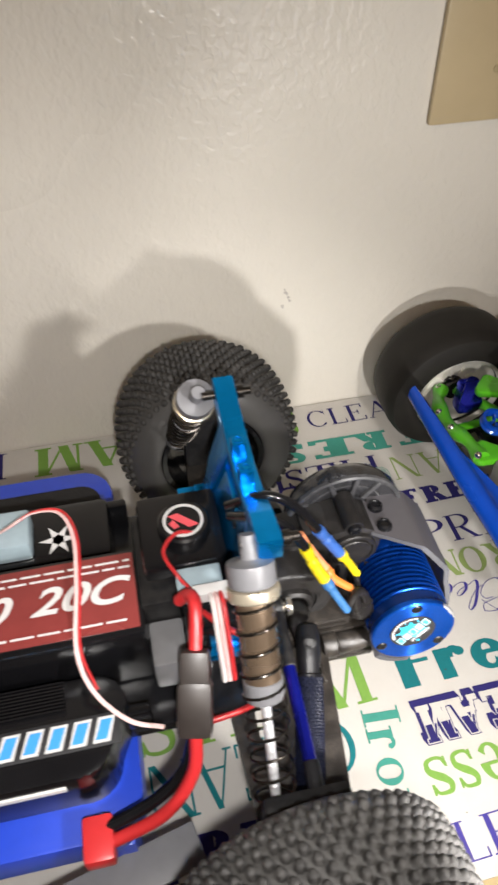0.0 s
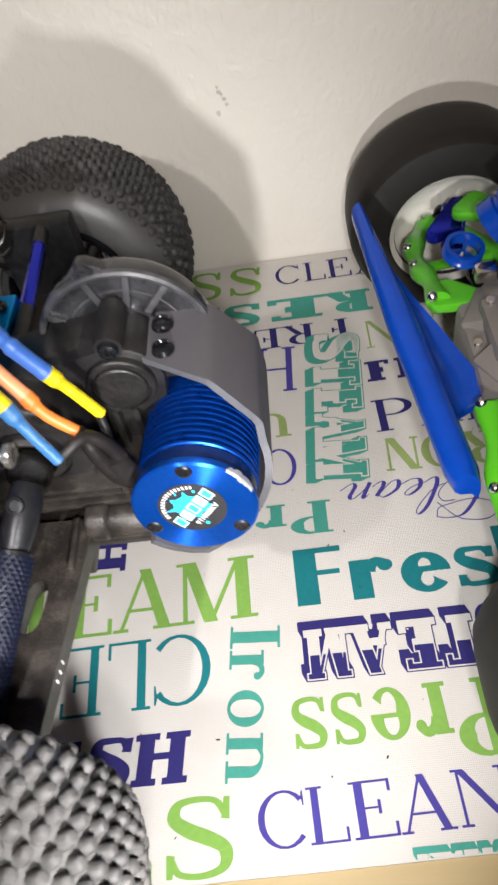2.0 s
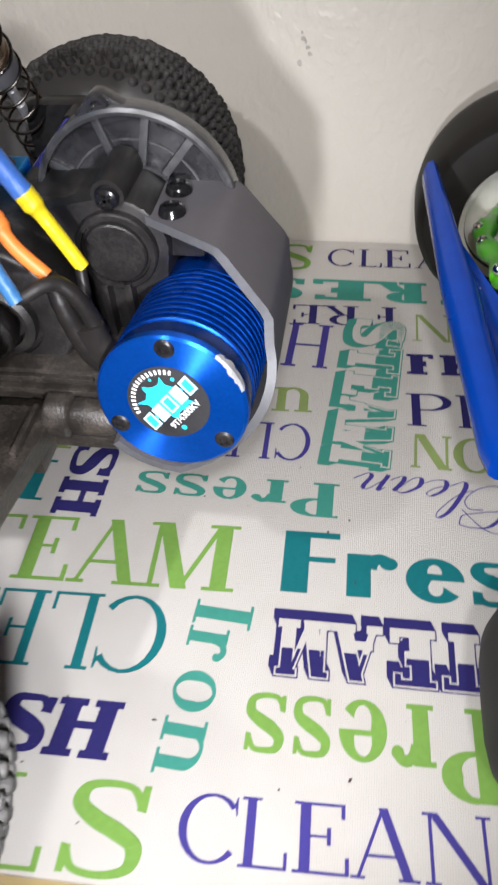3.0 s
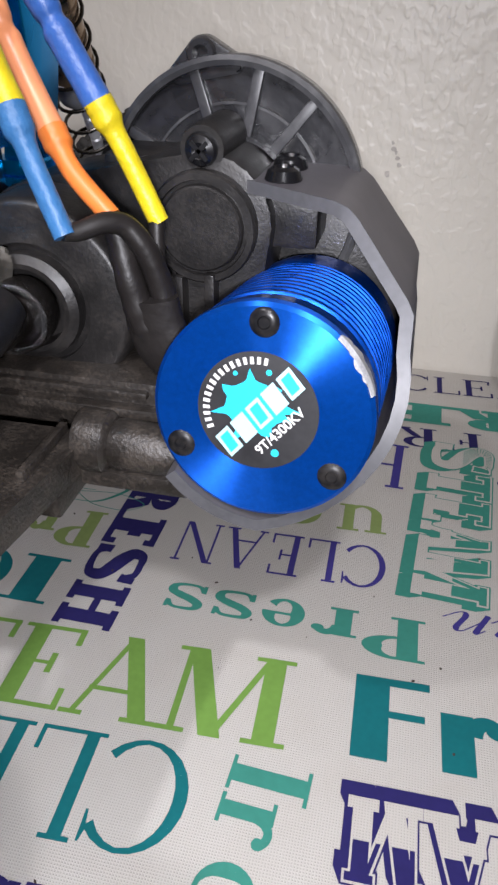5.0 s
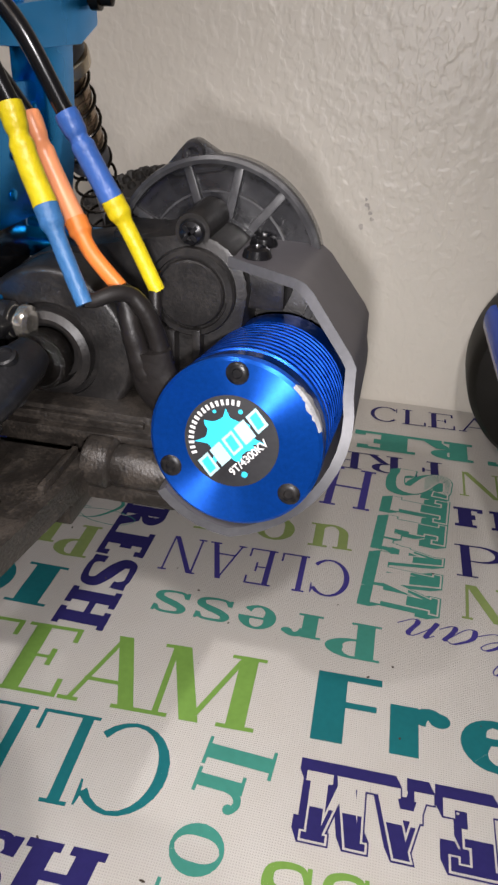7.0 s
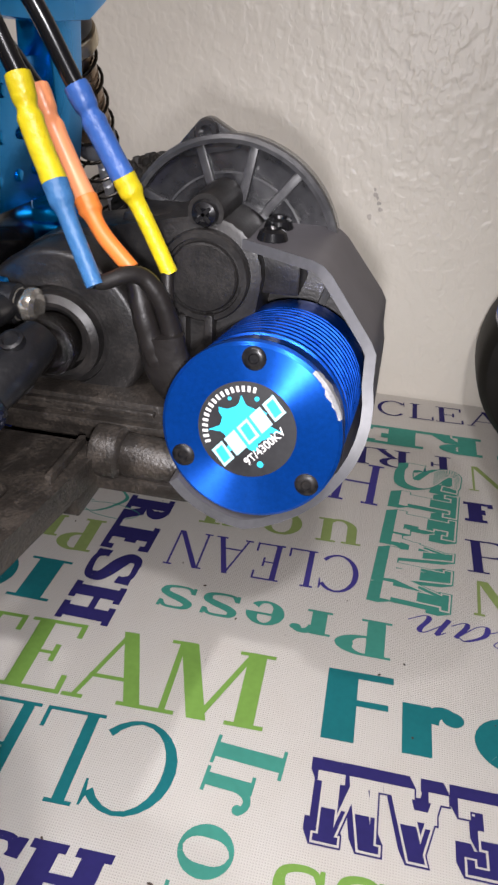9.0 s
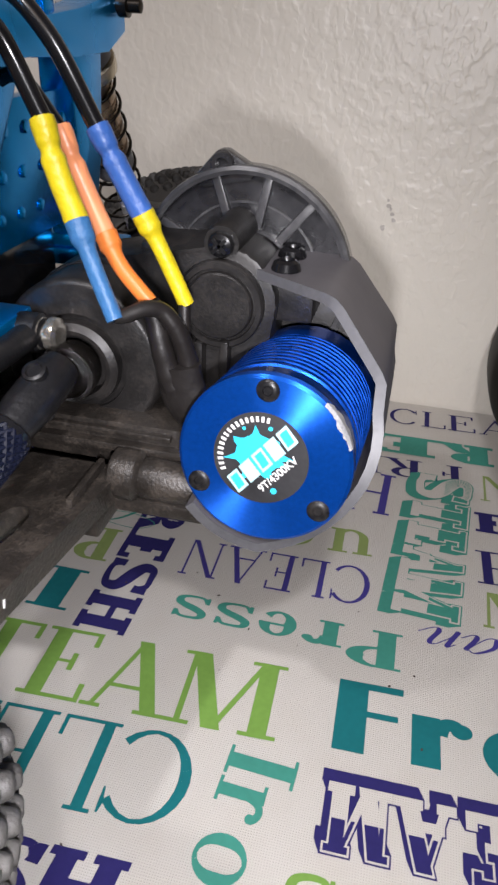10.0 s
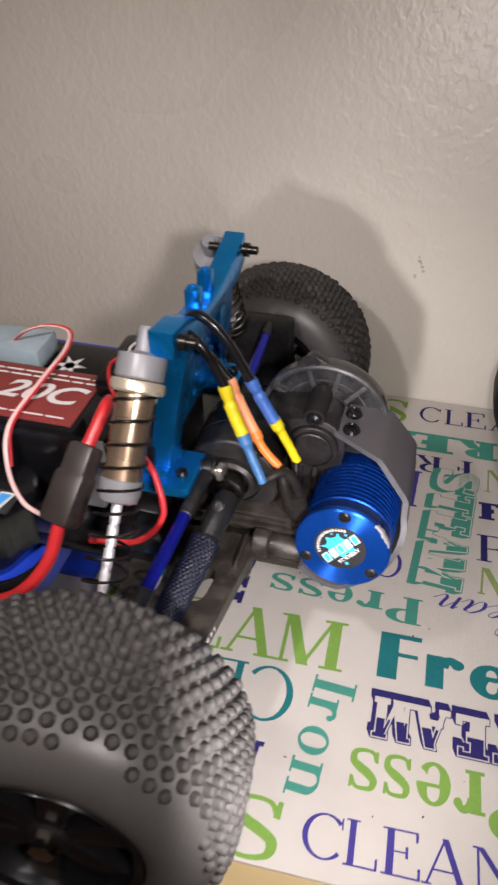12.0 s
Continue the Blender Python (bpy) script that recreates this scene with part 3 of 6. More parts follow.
def cloth_front(x):
    """The cloth's front edge, not quite square to the wall."""
    return -0.0992 + 0.035 * max(min(x, 0.25), -0.25)


def printed_cloth():
    b = bm_new()
    nx, ny = 60, 24
    grid = []
    for j in range(ny + 1):
        row = []
        for i in range(nx + 1):
            X = -0.72 + 1.44 * i / nx
            Y = cloth_front(X) + (CLOTH_Y1 - cloth_front(X)) * j / ny
            wob = 0.0012 * noise.noise(Vector((X * 9, 3.1, 0))) if j == 0 else 0
            row.append(b.verts.new((X, Y + wob, 0.0)))
        grid.append(row)
    for j in range(ny):
        for i in range(nx):
            b.faces.new((grid[j][i], grid[j][i + 1], grid[j + 1][i + 1], grid[j + 1][i]))
    ext = bmesh.ops.extrude_face_region(b, geom=b.faces[:])
    bmesh.ops.translate(b, verts=[v for v in ext["geom"] if isinstance(v, bmesh.types.BMVert)], vec=(0, 0, -0.0018))
    cloth = finish("ironing_cloth", b, COTTON)
    tagged(cloth, "off-white cotton cloth printed with teal, green and navy ironing words", "cloth")
    W = functools.partial(word, sheet=cloth)
    W("STEAM", -0.1045, -0.0055, 2.2, 0, 0.0302, "medium", INK_GREEN, spans=(-0.050, -0.029, -0.0265, -0.002, 0.0, 0.0229, 0.0222, 0.0506, 0.0507, 0.0875))
    W("Iron", -0.0300, -0.0063, -93, 0, 0.0212, "medium", INK_SEA, spans=(0.0, 0.0098, 0.0108, 0.0247, 0.0275, 0.0425, 0.0443, 0.0632))
    W("CLEAN", -0.0394, -0.0073, 182.4, 0, 0.0302, "thin", INK_TEAL, spans=(0.0, 0.0252, 0.0255, 0.0455, 0.0463, 0.0662, 0.0665, 0.0900, 0.0890, 0.1150))
    W("FRESH", -0.0880, -0.0684, 1.5, 0, 0.0192, "slab", INK_NAVY, 0.1, spans=(-0.068, -0.048, -0.046, -0.0235, -0.022, -0.002, 0.0, 0.0169, 0.0180, 0.0405))
    W("LS", -0.0554, -0.1001, 2.5, 0, 0.0268, "medium", INK_GREEN, spans=(-0.0270, -0.0030, 0.0, 0.0265), label="end of a printed word in leaf green")
    W("CLEAN", -0.0208, -0.0921, 2.7, 0, 0.0190, "thin", INK_BLUE, spans=(0.0, 0.0181, 0.0184, 0.0334, 0.0341, 0.0512, 0.0505, 0.0705, 0.0715, 0.0918))
    W("Press", 0.0707, -0.0363, -177.8, 0, 0.0290, "bold", INK_GREEN, spans=(-0.0040, 0.0165, 0.0168, 0.0315, 0.0317, 0.0475, 0.0493, 0.0620, 0.0640, 0.0776))
    W("STEAM", 0.0671, -0.0100, 181, 0, 0.0212, "slab", INK_NAVY, spans=(-0.0240, -0.0075, -0.0060, 0.0100, 0.0119, 0.0280, 0.0300, 0.0465, 0.0481, 0.0665), inlay=COTTON)
    W("Fresh", -0.0004, 0.0003, 1.5, 0, 0.0278, "heavy", INK_TEAL, spans=(0.0, 0.0244, 0.0243, 0.0439, 0.0461, 0.0683, 0.0701, 0.0873, 0.0890, 0.1120))
    script_word("Clean", 0.1020, 0.0600, 178.5, 0.0766, 0.0200, INK_BLUE, 0.45, cloth)
    W("Press", 0.0186, 0.0540, 180.4, 0, 0.0178, "bold", INK_SEA, spans=(0.0, 0.0205, 0.0214, 0.0371, 0.0385, 0.0532, 0.0552, 0.0696, 0.0720, 0.0860))
    W("CLEAN", 0.0042, 0.0878, 181, 0.0765, 0.0222, "thin", INK_BLUE)
    W("FRESH", -0.0989, 0.1053, -90.3, 0, 0.0200, "slab", INK_NAVY, spans=(-0.0200, -0.0020, 0.0, 0.0190, 0.0205, 0.0389, 0.0392, 0.0570, 0.0587, 0.0791))
    W("STEAM", 0.0205, 0.1672, -94, 0, 0.0252, "slab", INK_SEA, spans=(0.0, 0.0195, 0.0220, 0.0400, 0.0415, 0.0585, 0.0595, 0.0755, 0.0765, 0.1010), inlay=COTTON)
    W("IRON", 0.0780, 0.0859, 178.5, 0, 0.0200, "bold", INK_OLIVE, spans=(-0.0350, -0.0265, -0.0255, -0.0070, -0.0060, 0.0120, 0.0126, 0.0302))
    W("PRESS", 0.0465, 0.0916, 1.5, 0, 0.0212, "thin", INK_NAVY, spans=(0.0, 0.0214, 0.0225, 0.0440, 0.0455, 0.0630, 0.0640, 0.0800, 0.0815, 0.0980))
    W("FRESH", 0.0466, 0.1265, 1.5, 0, 0.0150, "slab", INK_NAVY, spans=(0.0, 0.0148, 0.0160, 0.0335, 0.0345, 0.0490, 0.0500, 0.0620, 0.0635, 0.0800))
    W("CLEAN", 0.1500, 0.1740, 180, 0.1010, 0.0220, "thin", INK_OLIVE)
    W("FRESH", 0.0413, 0.1792, 181.5, 0, 0.0165, "medium", INK_NAVY, spans=(0.0, 0.0156, 0.0200, 0.0390, 0.0398, 0.0556, 0.0575, 0.0710, 0.0730, 0.0930))
    W("FRESH", 0.0573, 0.2027, 180, 0, 0.0190, "slab", INK_SEA, spans=(-0.0300, -0.0040, 0.0, 0.0274, 0.0295, 0.0640, 0.0670, 0.0880, 0.0910, 0.1200))
    W("PRESS", -0.0277, 0.2112, 0, 0, 0.0265, "medium", INK_GREEN, spans=(-0.1150, -0.0900, -0.0870, -0.0620, -0.0590, -0.0340, -0.0260, -0.0040, 0.0, 0.0212))
    W("CLEAN", 0.0020, 0.2163, 1, 0, 0.0180, "thin", INK_NAVY, spans=(0.0, 0.0156, 0.0180, 0.0318, 0.0324, 0.0480, 0.0490, 0.0690, 0.0710, 0.0900))
    W("FRESH", -0.0149, 0.1277, -2, 0, 0.0340, "thin", INK_BLUE, spans=(-0.0960, -0.0780, -0.0740, -0.0500, -0.0480, -0.0290, -0.0265, -0.0040, 0.0, 0.0237))
    W("Iron", -0.0153, 0.0953, 1.5, 0, 0.0240, "medium", INK_OLIVE, spans=(-0.0500, -0.0410, -0.0400, -0.0260, -0.0240, -0.0060, 0.0, 0.0192))
    W("IO", -0.1049, 0.0553, 180, 0, 0.0227, "bold", INK_TEAL, spans=(0.0, 0.0165, 0.0185, 0.0420))
    W("Press", -0.1024, 0.0837, 182, 0, 0.0210, "bold", INK_OLIVE, spans=(0.0, 0.0165, 0.0168, 0.0285, 0.0295, 0.0420, 0.0440, 0.0540, 0.0560, 0.0660))
    script_word("Clean", -0.0850, 0.1080, 178, 0.0900, 0.0170, INK_SEA, 0.45, cloth)
    W("STEAM", -0.0600, 0.2390, 180, 0.1500, 0.0280, "bold", INK_GREEN)
    W("h", -0.2300, 0.2400, 180, 0.0260, 0.0260, "thin", INK_NAVY)
    W("CLEAN", -0.2150, 0.0850, 0, 0.0900, 0.0250, "thin", INK_TEAL)
    W("STEAM", 0.0655, -0.0950, 182, 0.0320, 0.0120, "slab", INK_SEA, inlay=COTTON, label="printed word cut off by the cloth's edge")
    W("FRESH", -0.2500, -0.0930, 0, 0.0900, 0.0220, "bold", INK_SEA)
    return cloth


cloth_sheet = printed_cloth()


def crumbs():
    b = bm_new()
    rr = random.Random(21)
    for i in range(30):
        x, y, r = rr.uniform(-0.13, 0.12), rr.uniform(-0.095, 0.12), rr.uniform(0.0002, 0.0005)
        q = bmesh.ops.create_icosphere(b, subdivisions=1, radius=1.0, matrix=Matrix.Translation((x, y, 0.0004 + r * 0.4)) @ Matrix.Rotation(rr.uniform(0, 3.1), 4, "Z") @ Matrix.Diagonal((r * rr.uniform(0.8, 2.6), r, r * 0.6, 1)))
        for v in q["verts"]:
            v.co += Vector((rr.uniform(-1, 1), rr.uniform(-1, 1), 0)) * r * 0.3
    ob = finish("crumbs", b, CRUMB)
    tagged(ob, "scattered dark crumbs of dirt on the cloth", "dirt", kind="stuff")


CRUMB = mat("dark_dirt", (0.05, 0.035, 0.025), 0.9, 0, 0.3, 900)
crumbs()


# ---- cover plate on the wall ----
def cover_plate():
    t = thing("wall_cover_plate", "ivory plastic blank cover plate screwed to the wall", "wall plate")
    b = bm_new()
    box(b, (0.068, WALL_Y - 0.005, 0.219), (0.138, WALL_Y - 0.0003, 0.333), 0.0022)
    part("plate", b, PLATE, t)
    for z in (0.249, 0.303):
        b = bm_new()
        rod(b, (0.104, WALL_Y - 0.0045, z), (0.104, WALL_Y - 0.0058, z), 0.0022)
        box(b, (0.1025, WALL_Y - 0.0060, z - 0.0003), (0.1055, WALL_Y - 0.0057, z + 0.0003))
        part("screw", b, SCREW_BRASS, t, "small dull cover screw")


cover_plate()


# ---- blue stand under the first truck ----
def car_stand():
    t = thing("car_stand", "blue plastic model car stand with a black foam pad", "car stand")
    def rounded(x0, y0, x1, y1, r):
        return arc(x1 - r, y1 - r, r, 0, 90, 6) + arc(x0 + r, y1 - r, r, 90, 180, 6) + arc(x0 + r, y0 + r, r, 180, 270, 6) + arc(x1 - r, y0 + r, r, 270, 360, 6)
    b = bm_new()
    slab(b, rounded(-0.36, -0.070, -0.148, 0.125, 0.018), Matrix.Translation((0, 0, 0.072)), 0.020, 0.0015)
    part("tray", b, STANDBLUE, t)
    b = bm_new()
    slab(b, rounded(-0.35, -0.035, -0.154, 0.112, 0.012), Matrix.Translation((0, 0, 0.0915)), 0.0035, 0.001)
    part("pad", b, FOAM, t, "black foam pad")
    for y in (-0.062, 0.105):
        for x in (-0.34, -0.165):
            b = bm_new()
            box(b, (x - 0.010, y - 0.006, 0.0008), (x - 0.004, y + 0.006, 0.0725), 0.001)
            box(b, (x + 0.004, y - 0.006, 0.0008), (x + 0.010, y + 0.006, 0.0725), 0.001)
            box(b, (x - 0.0042, y - 0.006, 0.045), (x + 0.0042, y + 0.006, 0.0725))
            part("leg", b, STANDBLUE, t)
    b = bm_new()
    box(b, (-0.36, 0.020, 0.0008), (-0.165, 0.035, 0.008), 0.001)
    part("foot_bar", b, STANDBLUE, t)
    b = bm_new()
    box(b, (-0.105, -0.009, 0), (0.0, 0.009, 0.003), 0.0006, Matrix.Translation((-0.129, -0.0695, 0.0585)) @ Matrix.Rotation(radians(13), 4, "Z"))
    part("side_plate", b, GREYNYLON, t, "flat grey side plate")


car_stand()


# ---- truck on the stand ----
truck = thing("model_truck", "stripped radio-controlled truck with blue motor and pin-tread tyres, raised", "model truck")


def pin_wheel(center, out, lean, toe=0.0):
    """A wheel with a pin-tread tyre; out: +1 or -1, the side of the rim's face along y; lean: how far the top leans to +y; toe: how far the face turns to +x, degrees."""
    half = 0.0300
    reach = Matrix.Rotation(radians(toe), 3, "Z") @ Vector((0, half * out * math.cos(radians(lean)), -half * out * math.sin(radians(lean))))
    a, b2 = Vector(center) - reach, Vector(center) + reach
    flank = [(0.0300, 0.0040), (0.0308, 0.0012), (0.0325, 0.0), (0.0360, -0.0004), (0.0402, 0.0004), (0.0440, 0.0022), (0.0470, 0.0046), (0.0494, 0.0078), (0.0512, 0.0130), (0.0520, 0.0220)]
    prof = flank + [(0.0521, half)] + [(r, 2 * half - h) for r, h in reversed(flank)]
    b = bm_new()
    lathe(b, a, b2, prof + [(0.0282, 0.0550), (0.0282, 0.0050), prof[0]], 80, cap=False)
    wheel = part("tyre", b, SIDEWALL, truck, "black rubber pin-tread tyre")
    b = bm_new()
    n, last = 54, 12
    rows = [(0.0521 - 0.0042 * abs(2 * k / last - 1) ** 3.6, half + 0.0242 * (2 * k / last - 1)) for k in range(last + 1)]
    HEX = [(math.cos(math.pi * q / 4), math.sin(math.pi * q / 4)) for q in range(8)]
    m, _ = basis(a, b2)
    rr = random.Random(7)
    for k, (r, h) in enumerate(rows):
        lean = (h - half) / 0.034 * (0.6 + 0.7 * abs(2 * k / last - 1) ** 3)
        shoulder = k in (0, last)
        for i in range(n):
            if k == last and i % 6 > 2:
                continue
            th = 2 * math.pi * (i + 0.5 * (k % 2)) / n
            e_r = Vector((math.cos(th), math.sin(th), 0))
            e_t = Vector((-math.sin(th), math.cos(th), 0))
            e_h = Vector((0, 0, 1))
            up = (e_r + e_h * lean * 0.8).normalized()
            ax = e_t.cross(up)
            base, tall = 0.0024 + rr.uniform(-0.0001, 0.0001), (0.0024 if shoulder else 0.0035) + rr.uniform(-0.0004, 0.0002)
            tip = up + e_t * rr.uniform(-0.12, 0.12)
            p = e_r * r + e_h * h - up * 0.0005
            rings = []
            for f, g in ((1.0, 0.0), (0.86, 0.25), (0.74, 0.74), (0.60, 0.93), (0.36, 1.0)):
                rings.append([b.verts.new(m @ (p + tip * tall * g + base * f * (sx * e_t + sy * ax))) for sx, sy in HEX])
            for lo, hi in zip(rings, rings[1:]):
                for q in range(8):
                    b.faces.new((lo[q], lo[(q + 1) % 8], hi[(q + 1) % 8], hi[q]))
            b.faces.new(rings[-1])
    pins = part("tread", b, RUBBER, wheel, sharp=2.0)
    pins["kind"] = "stuff"
    # rim with spokes
    b = bm_new()
    lathe(b, a, b2, [(0.0280, 0.0050), (0.0304, 0.0020), (0.0298, 0.0004), (0.0272, 0.0016), (0.0257, 0.0080), (0.0252, half), (0.0257, 0.0520), (0.0272, 0.0584), (0.0298, 0.0596), (0.0304, 0.0580), (0.0280, 0.0550), (0.0280, 0.0050)], 48, cap=False)
    part("rim", b, GLOSSBLACK, wheel, "black plastic wheel rim")
    for i in range(6):
        th = math.pi / 3 * i + 0.3
        b = bm_new()
        mm = m @ Matrix.Rotation(th, 4, "Z")
        slab(b, [(0.0060, -0.0040), (0.0264, -0.0058), (0.0264, 0.0058), (0.0060, 0.0040)], mm @ Matrix.Translation((0, 0, 0.0505)), 0.0050, 0.0010)
        part("spoke", b, GLOSSBLACK, wheel)
    b = bm_new()
    lathe(b, a, b2, [(0.004, 0.010), (0.0085, 0.011), (0.0085, 0.0545), (0.0065, 0.0565), (0.0045, 0.0565)], 24)
    part("hub", b, BLACK, wheel)
    b = bm_new()
    lathe(b, a, b2, [(0.0042, 0.0560), (0.0042, 0.0605), (0.003, 0.0610)], 6)
    part("wheel_nut", b, STEEL, wheel, "steel hexagon wheel nut")
    return wheel


pin_wheel((-0.0880, 0.1500, 0.0838), 1, 9)
pin_wheel((-0.0890, -0.1205, 0.1055), -1, 6, 5)

# --- motor ---
FACE = Vector((-0.0225, -0.0207, 0.1138))
AXIS = Vector((0.042, 0.990, -0.128)).normalized()      # from the end bell back into the truck
MF = basis(FACE, FACE + AXIS)[0]                        # z runs back along the axis


def motor_frame():
    """x to the viewer's right, y up, z towards the viewer, at the end bell's face."""
    zz = -AXIS
    xx = Vector((0, 0, 1)).cross(zz).normalized()
    yy = zz.cross(xx)
    m = Matrix.Identity(4)
    for i in range(3):
        m[i][0], m[i][1], m[i][2], m[i][3] = xx[i], yy[i], zz[i], FACE[i]
    return m


MO = motor_frame()


def on_axis(d):
    return FACE + AXIS * d


def motor():
    b = bm_new()
    lathe(b, on_axis(0), on_axis(0.05), [(0.0182, 0.0), (0.0189, 0.0006), (0.0190, 0.0026), (0.0187, 0.0032)], 72)
    bell = part("motor", b, BELL_BLUE, truck, "blue anodised brushless motor with finned can")
    b = bm_new()
    lathe(b, on_axis(0), on_axis(0.05), [(0.0178, 0.0028), (0.0184, 0.0034), (0.0184, 0.0080), (0.0178, 0.0086)], 48)
    part("gasket_band", b, NAVYBAND, bell, "dark band behind the end bell")
    prof = [(0.0156, 0.0080), (0.0186, 0.0090)]
    d = 0.0090
    for i in range(10):
        prof += [(0.0187, d + 0.0001), (0.0187, d + 0.0010), (0.0150, d + 0.0012), (0.0150, d + 0.0024)]
        d += 0.0026
    prof += [(0.0186, d), (0.0186, d + 0.010), (0.0178, d + 0.0105)]
    b = bm_new()
    lathe(b, on_axis(0), on_axis(0.05), prof, 64)
    part("finned_can", b, MOTOR_BLUE, bell, "blue finned motor can")
    # screws in dark wells
    for ang in (91, 208, 324):
        p = MO @ Vector((0.0157 * math.cos(radians(ang)), 0.0157 * math.sin(radians(ang)), 0))
        b = bm_new()
        lathe(b, p + AXIS * 0.001, p - AXIS * 0.0004, [(0.0024, 0.0005), (0.0025, 0.0010), (0.0022, 0.0013), (0.0016, 0.0016), (0.0011, 0.0016), (0.0009, 0.0012), (0.0003, 0.0012)], 20)
        part("screw", b, WORNSCREW, bell, "worn dark hex socket screw")
    # sticker
    off = Matrix.Translation((-0.0006, 0.0006, 0.0))
    b = bm_new()
    slab(b, arc(0, 0, 0.0103, 0, 354, 59), MO @ off @ Matrix.Translation((0, 0, 0.00005)), 0.00015)
    part("sticker", b, LABELBLACK, bell, "round black sticker with a cyan splash")
    rr = random.Random(5)
    b = bm_new()
    splash = []
    for i in range(44):
        th = 2 * math.pi * i / 44
        r = 0.0046 + (0.0036 if i % 6 == 0 else (0.0010 if i % 6 in (1, 5) else 0)) * rr.uniform(0.2, 1.15)
        splash.append((r * math.cos(th) * 1.05, r * math.sin(th) * 0.95))
    slab(b, splash, MO @ off @ Matrix.Translation((-0.0006, 0.0008, 0.00021)), 0.00004)
    part("splash", b, LABELCYAN, bell, "cyan paint splash print")
    for dx, dy, r in ((-0.0040, 0.0062, 0.0004), (0.0016, 0.0070, 0.0005), (0.0034, -0.0070, 0.0007)):
        b = bm_new()
        slab(b, arc(dx, dy, r, 0, 330, 11), MO @ off @ Matrix.Translation((0, 0, 0.00021)), 0.00004)
        part("drop", b, LABELCYAN, bell)
    tilt = Matrix.Rotation(radians(50), 4, "Z")
    for i in range(5):
        x = -0.0094 + i * 0.0038
        lift = 0.00026
        for ink, d in ((LABELPALE, 0.0), (LABELCYAN, 0.0006)):
            if d and i in (1, 3):
                continue
            b = bm_new()
            slab(b, [(x + d, -0.0022 + d), (x + 0.0031 - d, -0.0022 + d), (x + 0.0037 - d, 0.0022 - d), (x + 0.0006 + d, 0.0022 - d)], MO @ off @ tilt @ Matrix.Translation((0, -0.0004, lift)), 0.00004)
            part("name_bar", b, ink, bell, "plain pale printed bar")
            lift += 0.00005
    for i in range(17):
        a = radians(205 - i * 7.6)
        b = bm_new()
        mm = MO @ off @ Matrix.Rotation(a, 4, "Z") @ Matrix.Translation((0.0088, 0, 0.00021))
        slab(b, [(-0.0006, -0.00030), (0.0006, -0.00030), (0.0006, 0.00030), (-0.0006, 0.00030)], mm, 0.00004)
        part("print_bar", b, LABELWHITE, bell)
    lettering("9T/4300KV", MO @ off @ Matrix.Rotation(radians(50), 4, "Z") @ Matrix.Translation((0.0003, -0.0050, 0.00031)), 0.0024, LABELWHITE, bell)
    # bare nick on the rim: a ragged strip over the edge
    b = bm_new()
    rows = []
    for i in range(15):
        a = radians(18 + i * 2.4)
        ends = math.sin(math.pi * i / 14) ** 0.5
        inner = 0.0188 - 0.0011 * ends * rr.uniform(0.35, 1.0)
        low = 0.0006 + 0.0024 * ends * rr.uniform(0.5, 1.0)
        row = [(inner, 0.00012), (0.0184, 0.00012), (0.01905, -0.0005), (0.01915, -low)]
        rows.append([b.verts.new(MO @ Vector((r * math.cos(a), r * math.sin(a), z))) for r, z in row])
    for p, q in zip(rows, rows[1:]):
        for k in range(3):
            b.faces.new((p[k], p[k + 1], q[k + 1], q[k]))
    part("nick", b, SCRAPED, bell, "bare metal scrape on the rim")


def lettering(text, m, size, ink, parent, label="", shear=0.0):
    cu = bpy.data.curves.new("text", "FONT")
    cu.body, cu.size, cu.align_x, cu.align_y, cu.extrude, cu.shear, cu.offset = text, size, "CENTER", "CENTER", 0.00002, shear, size * 0.02
    tmp = bpy.data.objects.new("text", cu)
    me = bpy.data.meshes.new_from_object(tmp)
    bpy.data.objects.remove(tmp)
    me.transform(m)
    ob = new("lettering", me)
    me.materials.clear()
    me.materials.append(ink)
    ob.parent = parent
    return tagged(ob, label or "printed characters %s" % text)


motor()


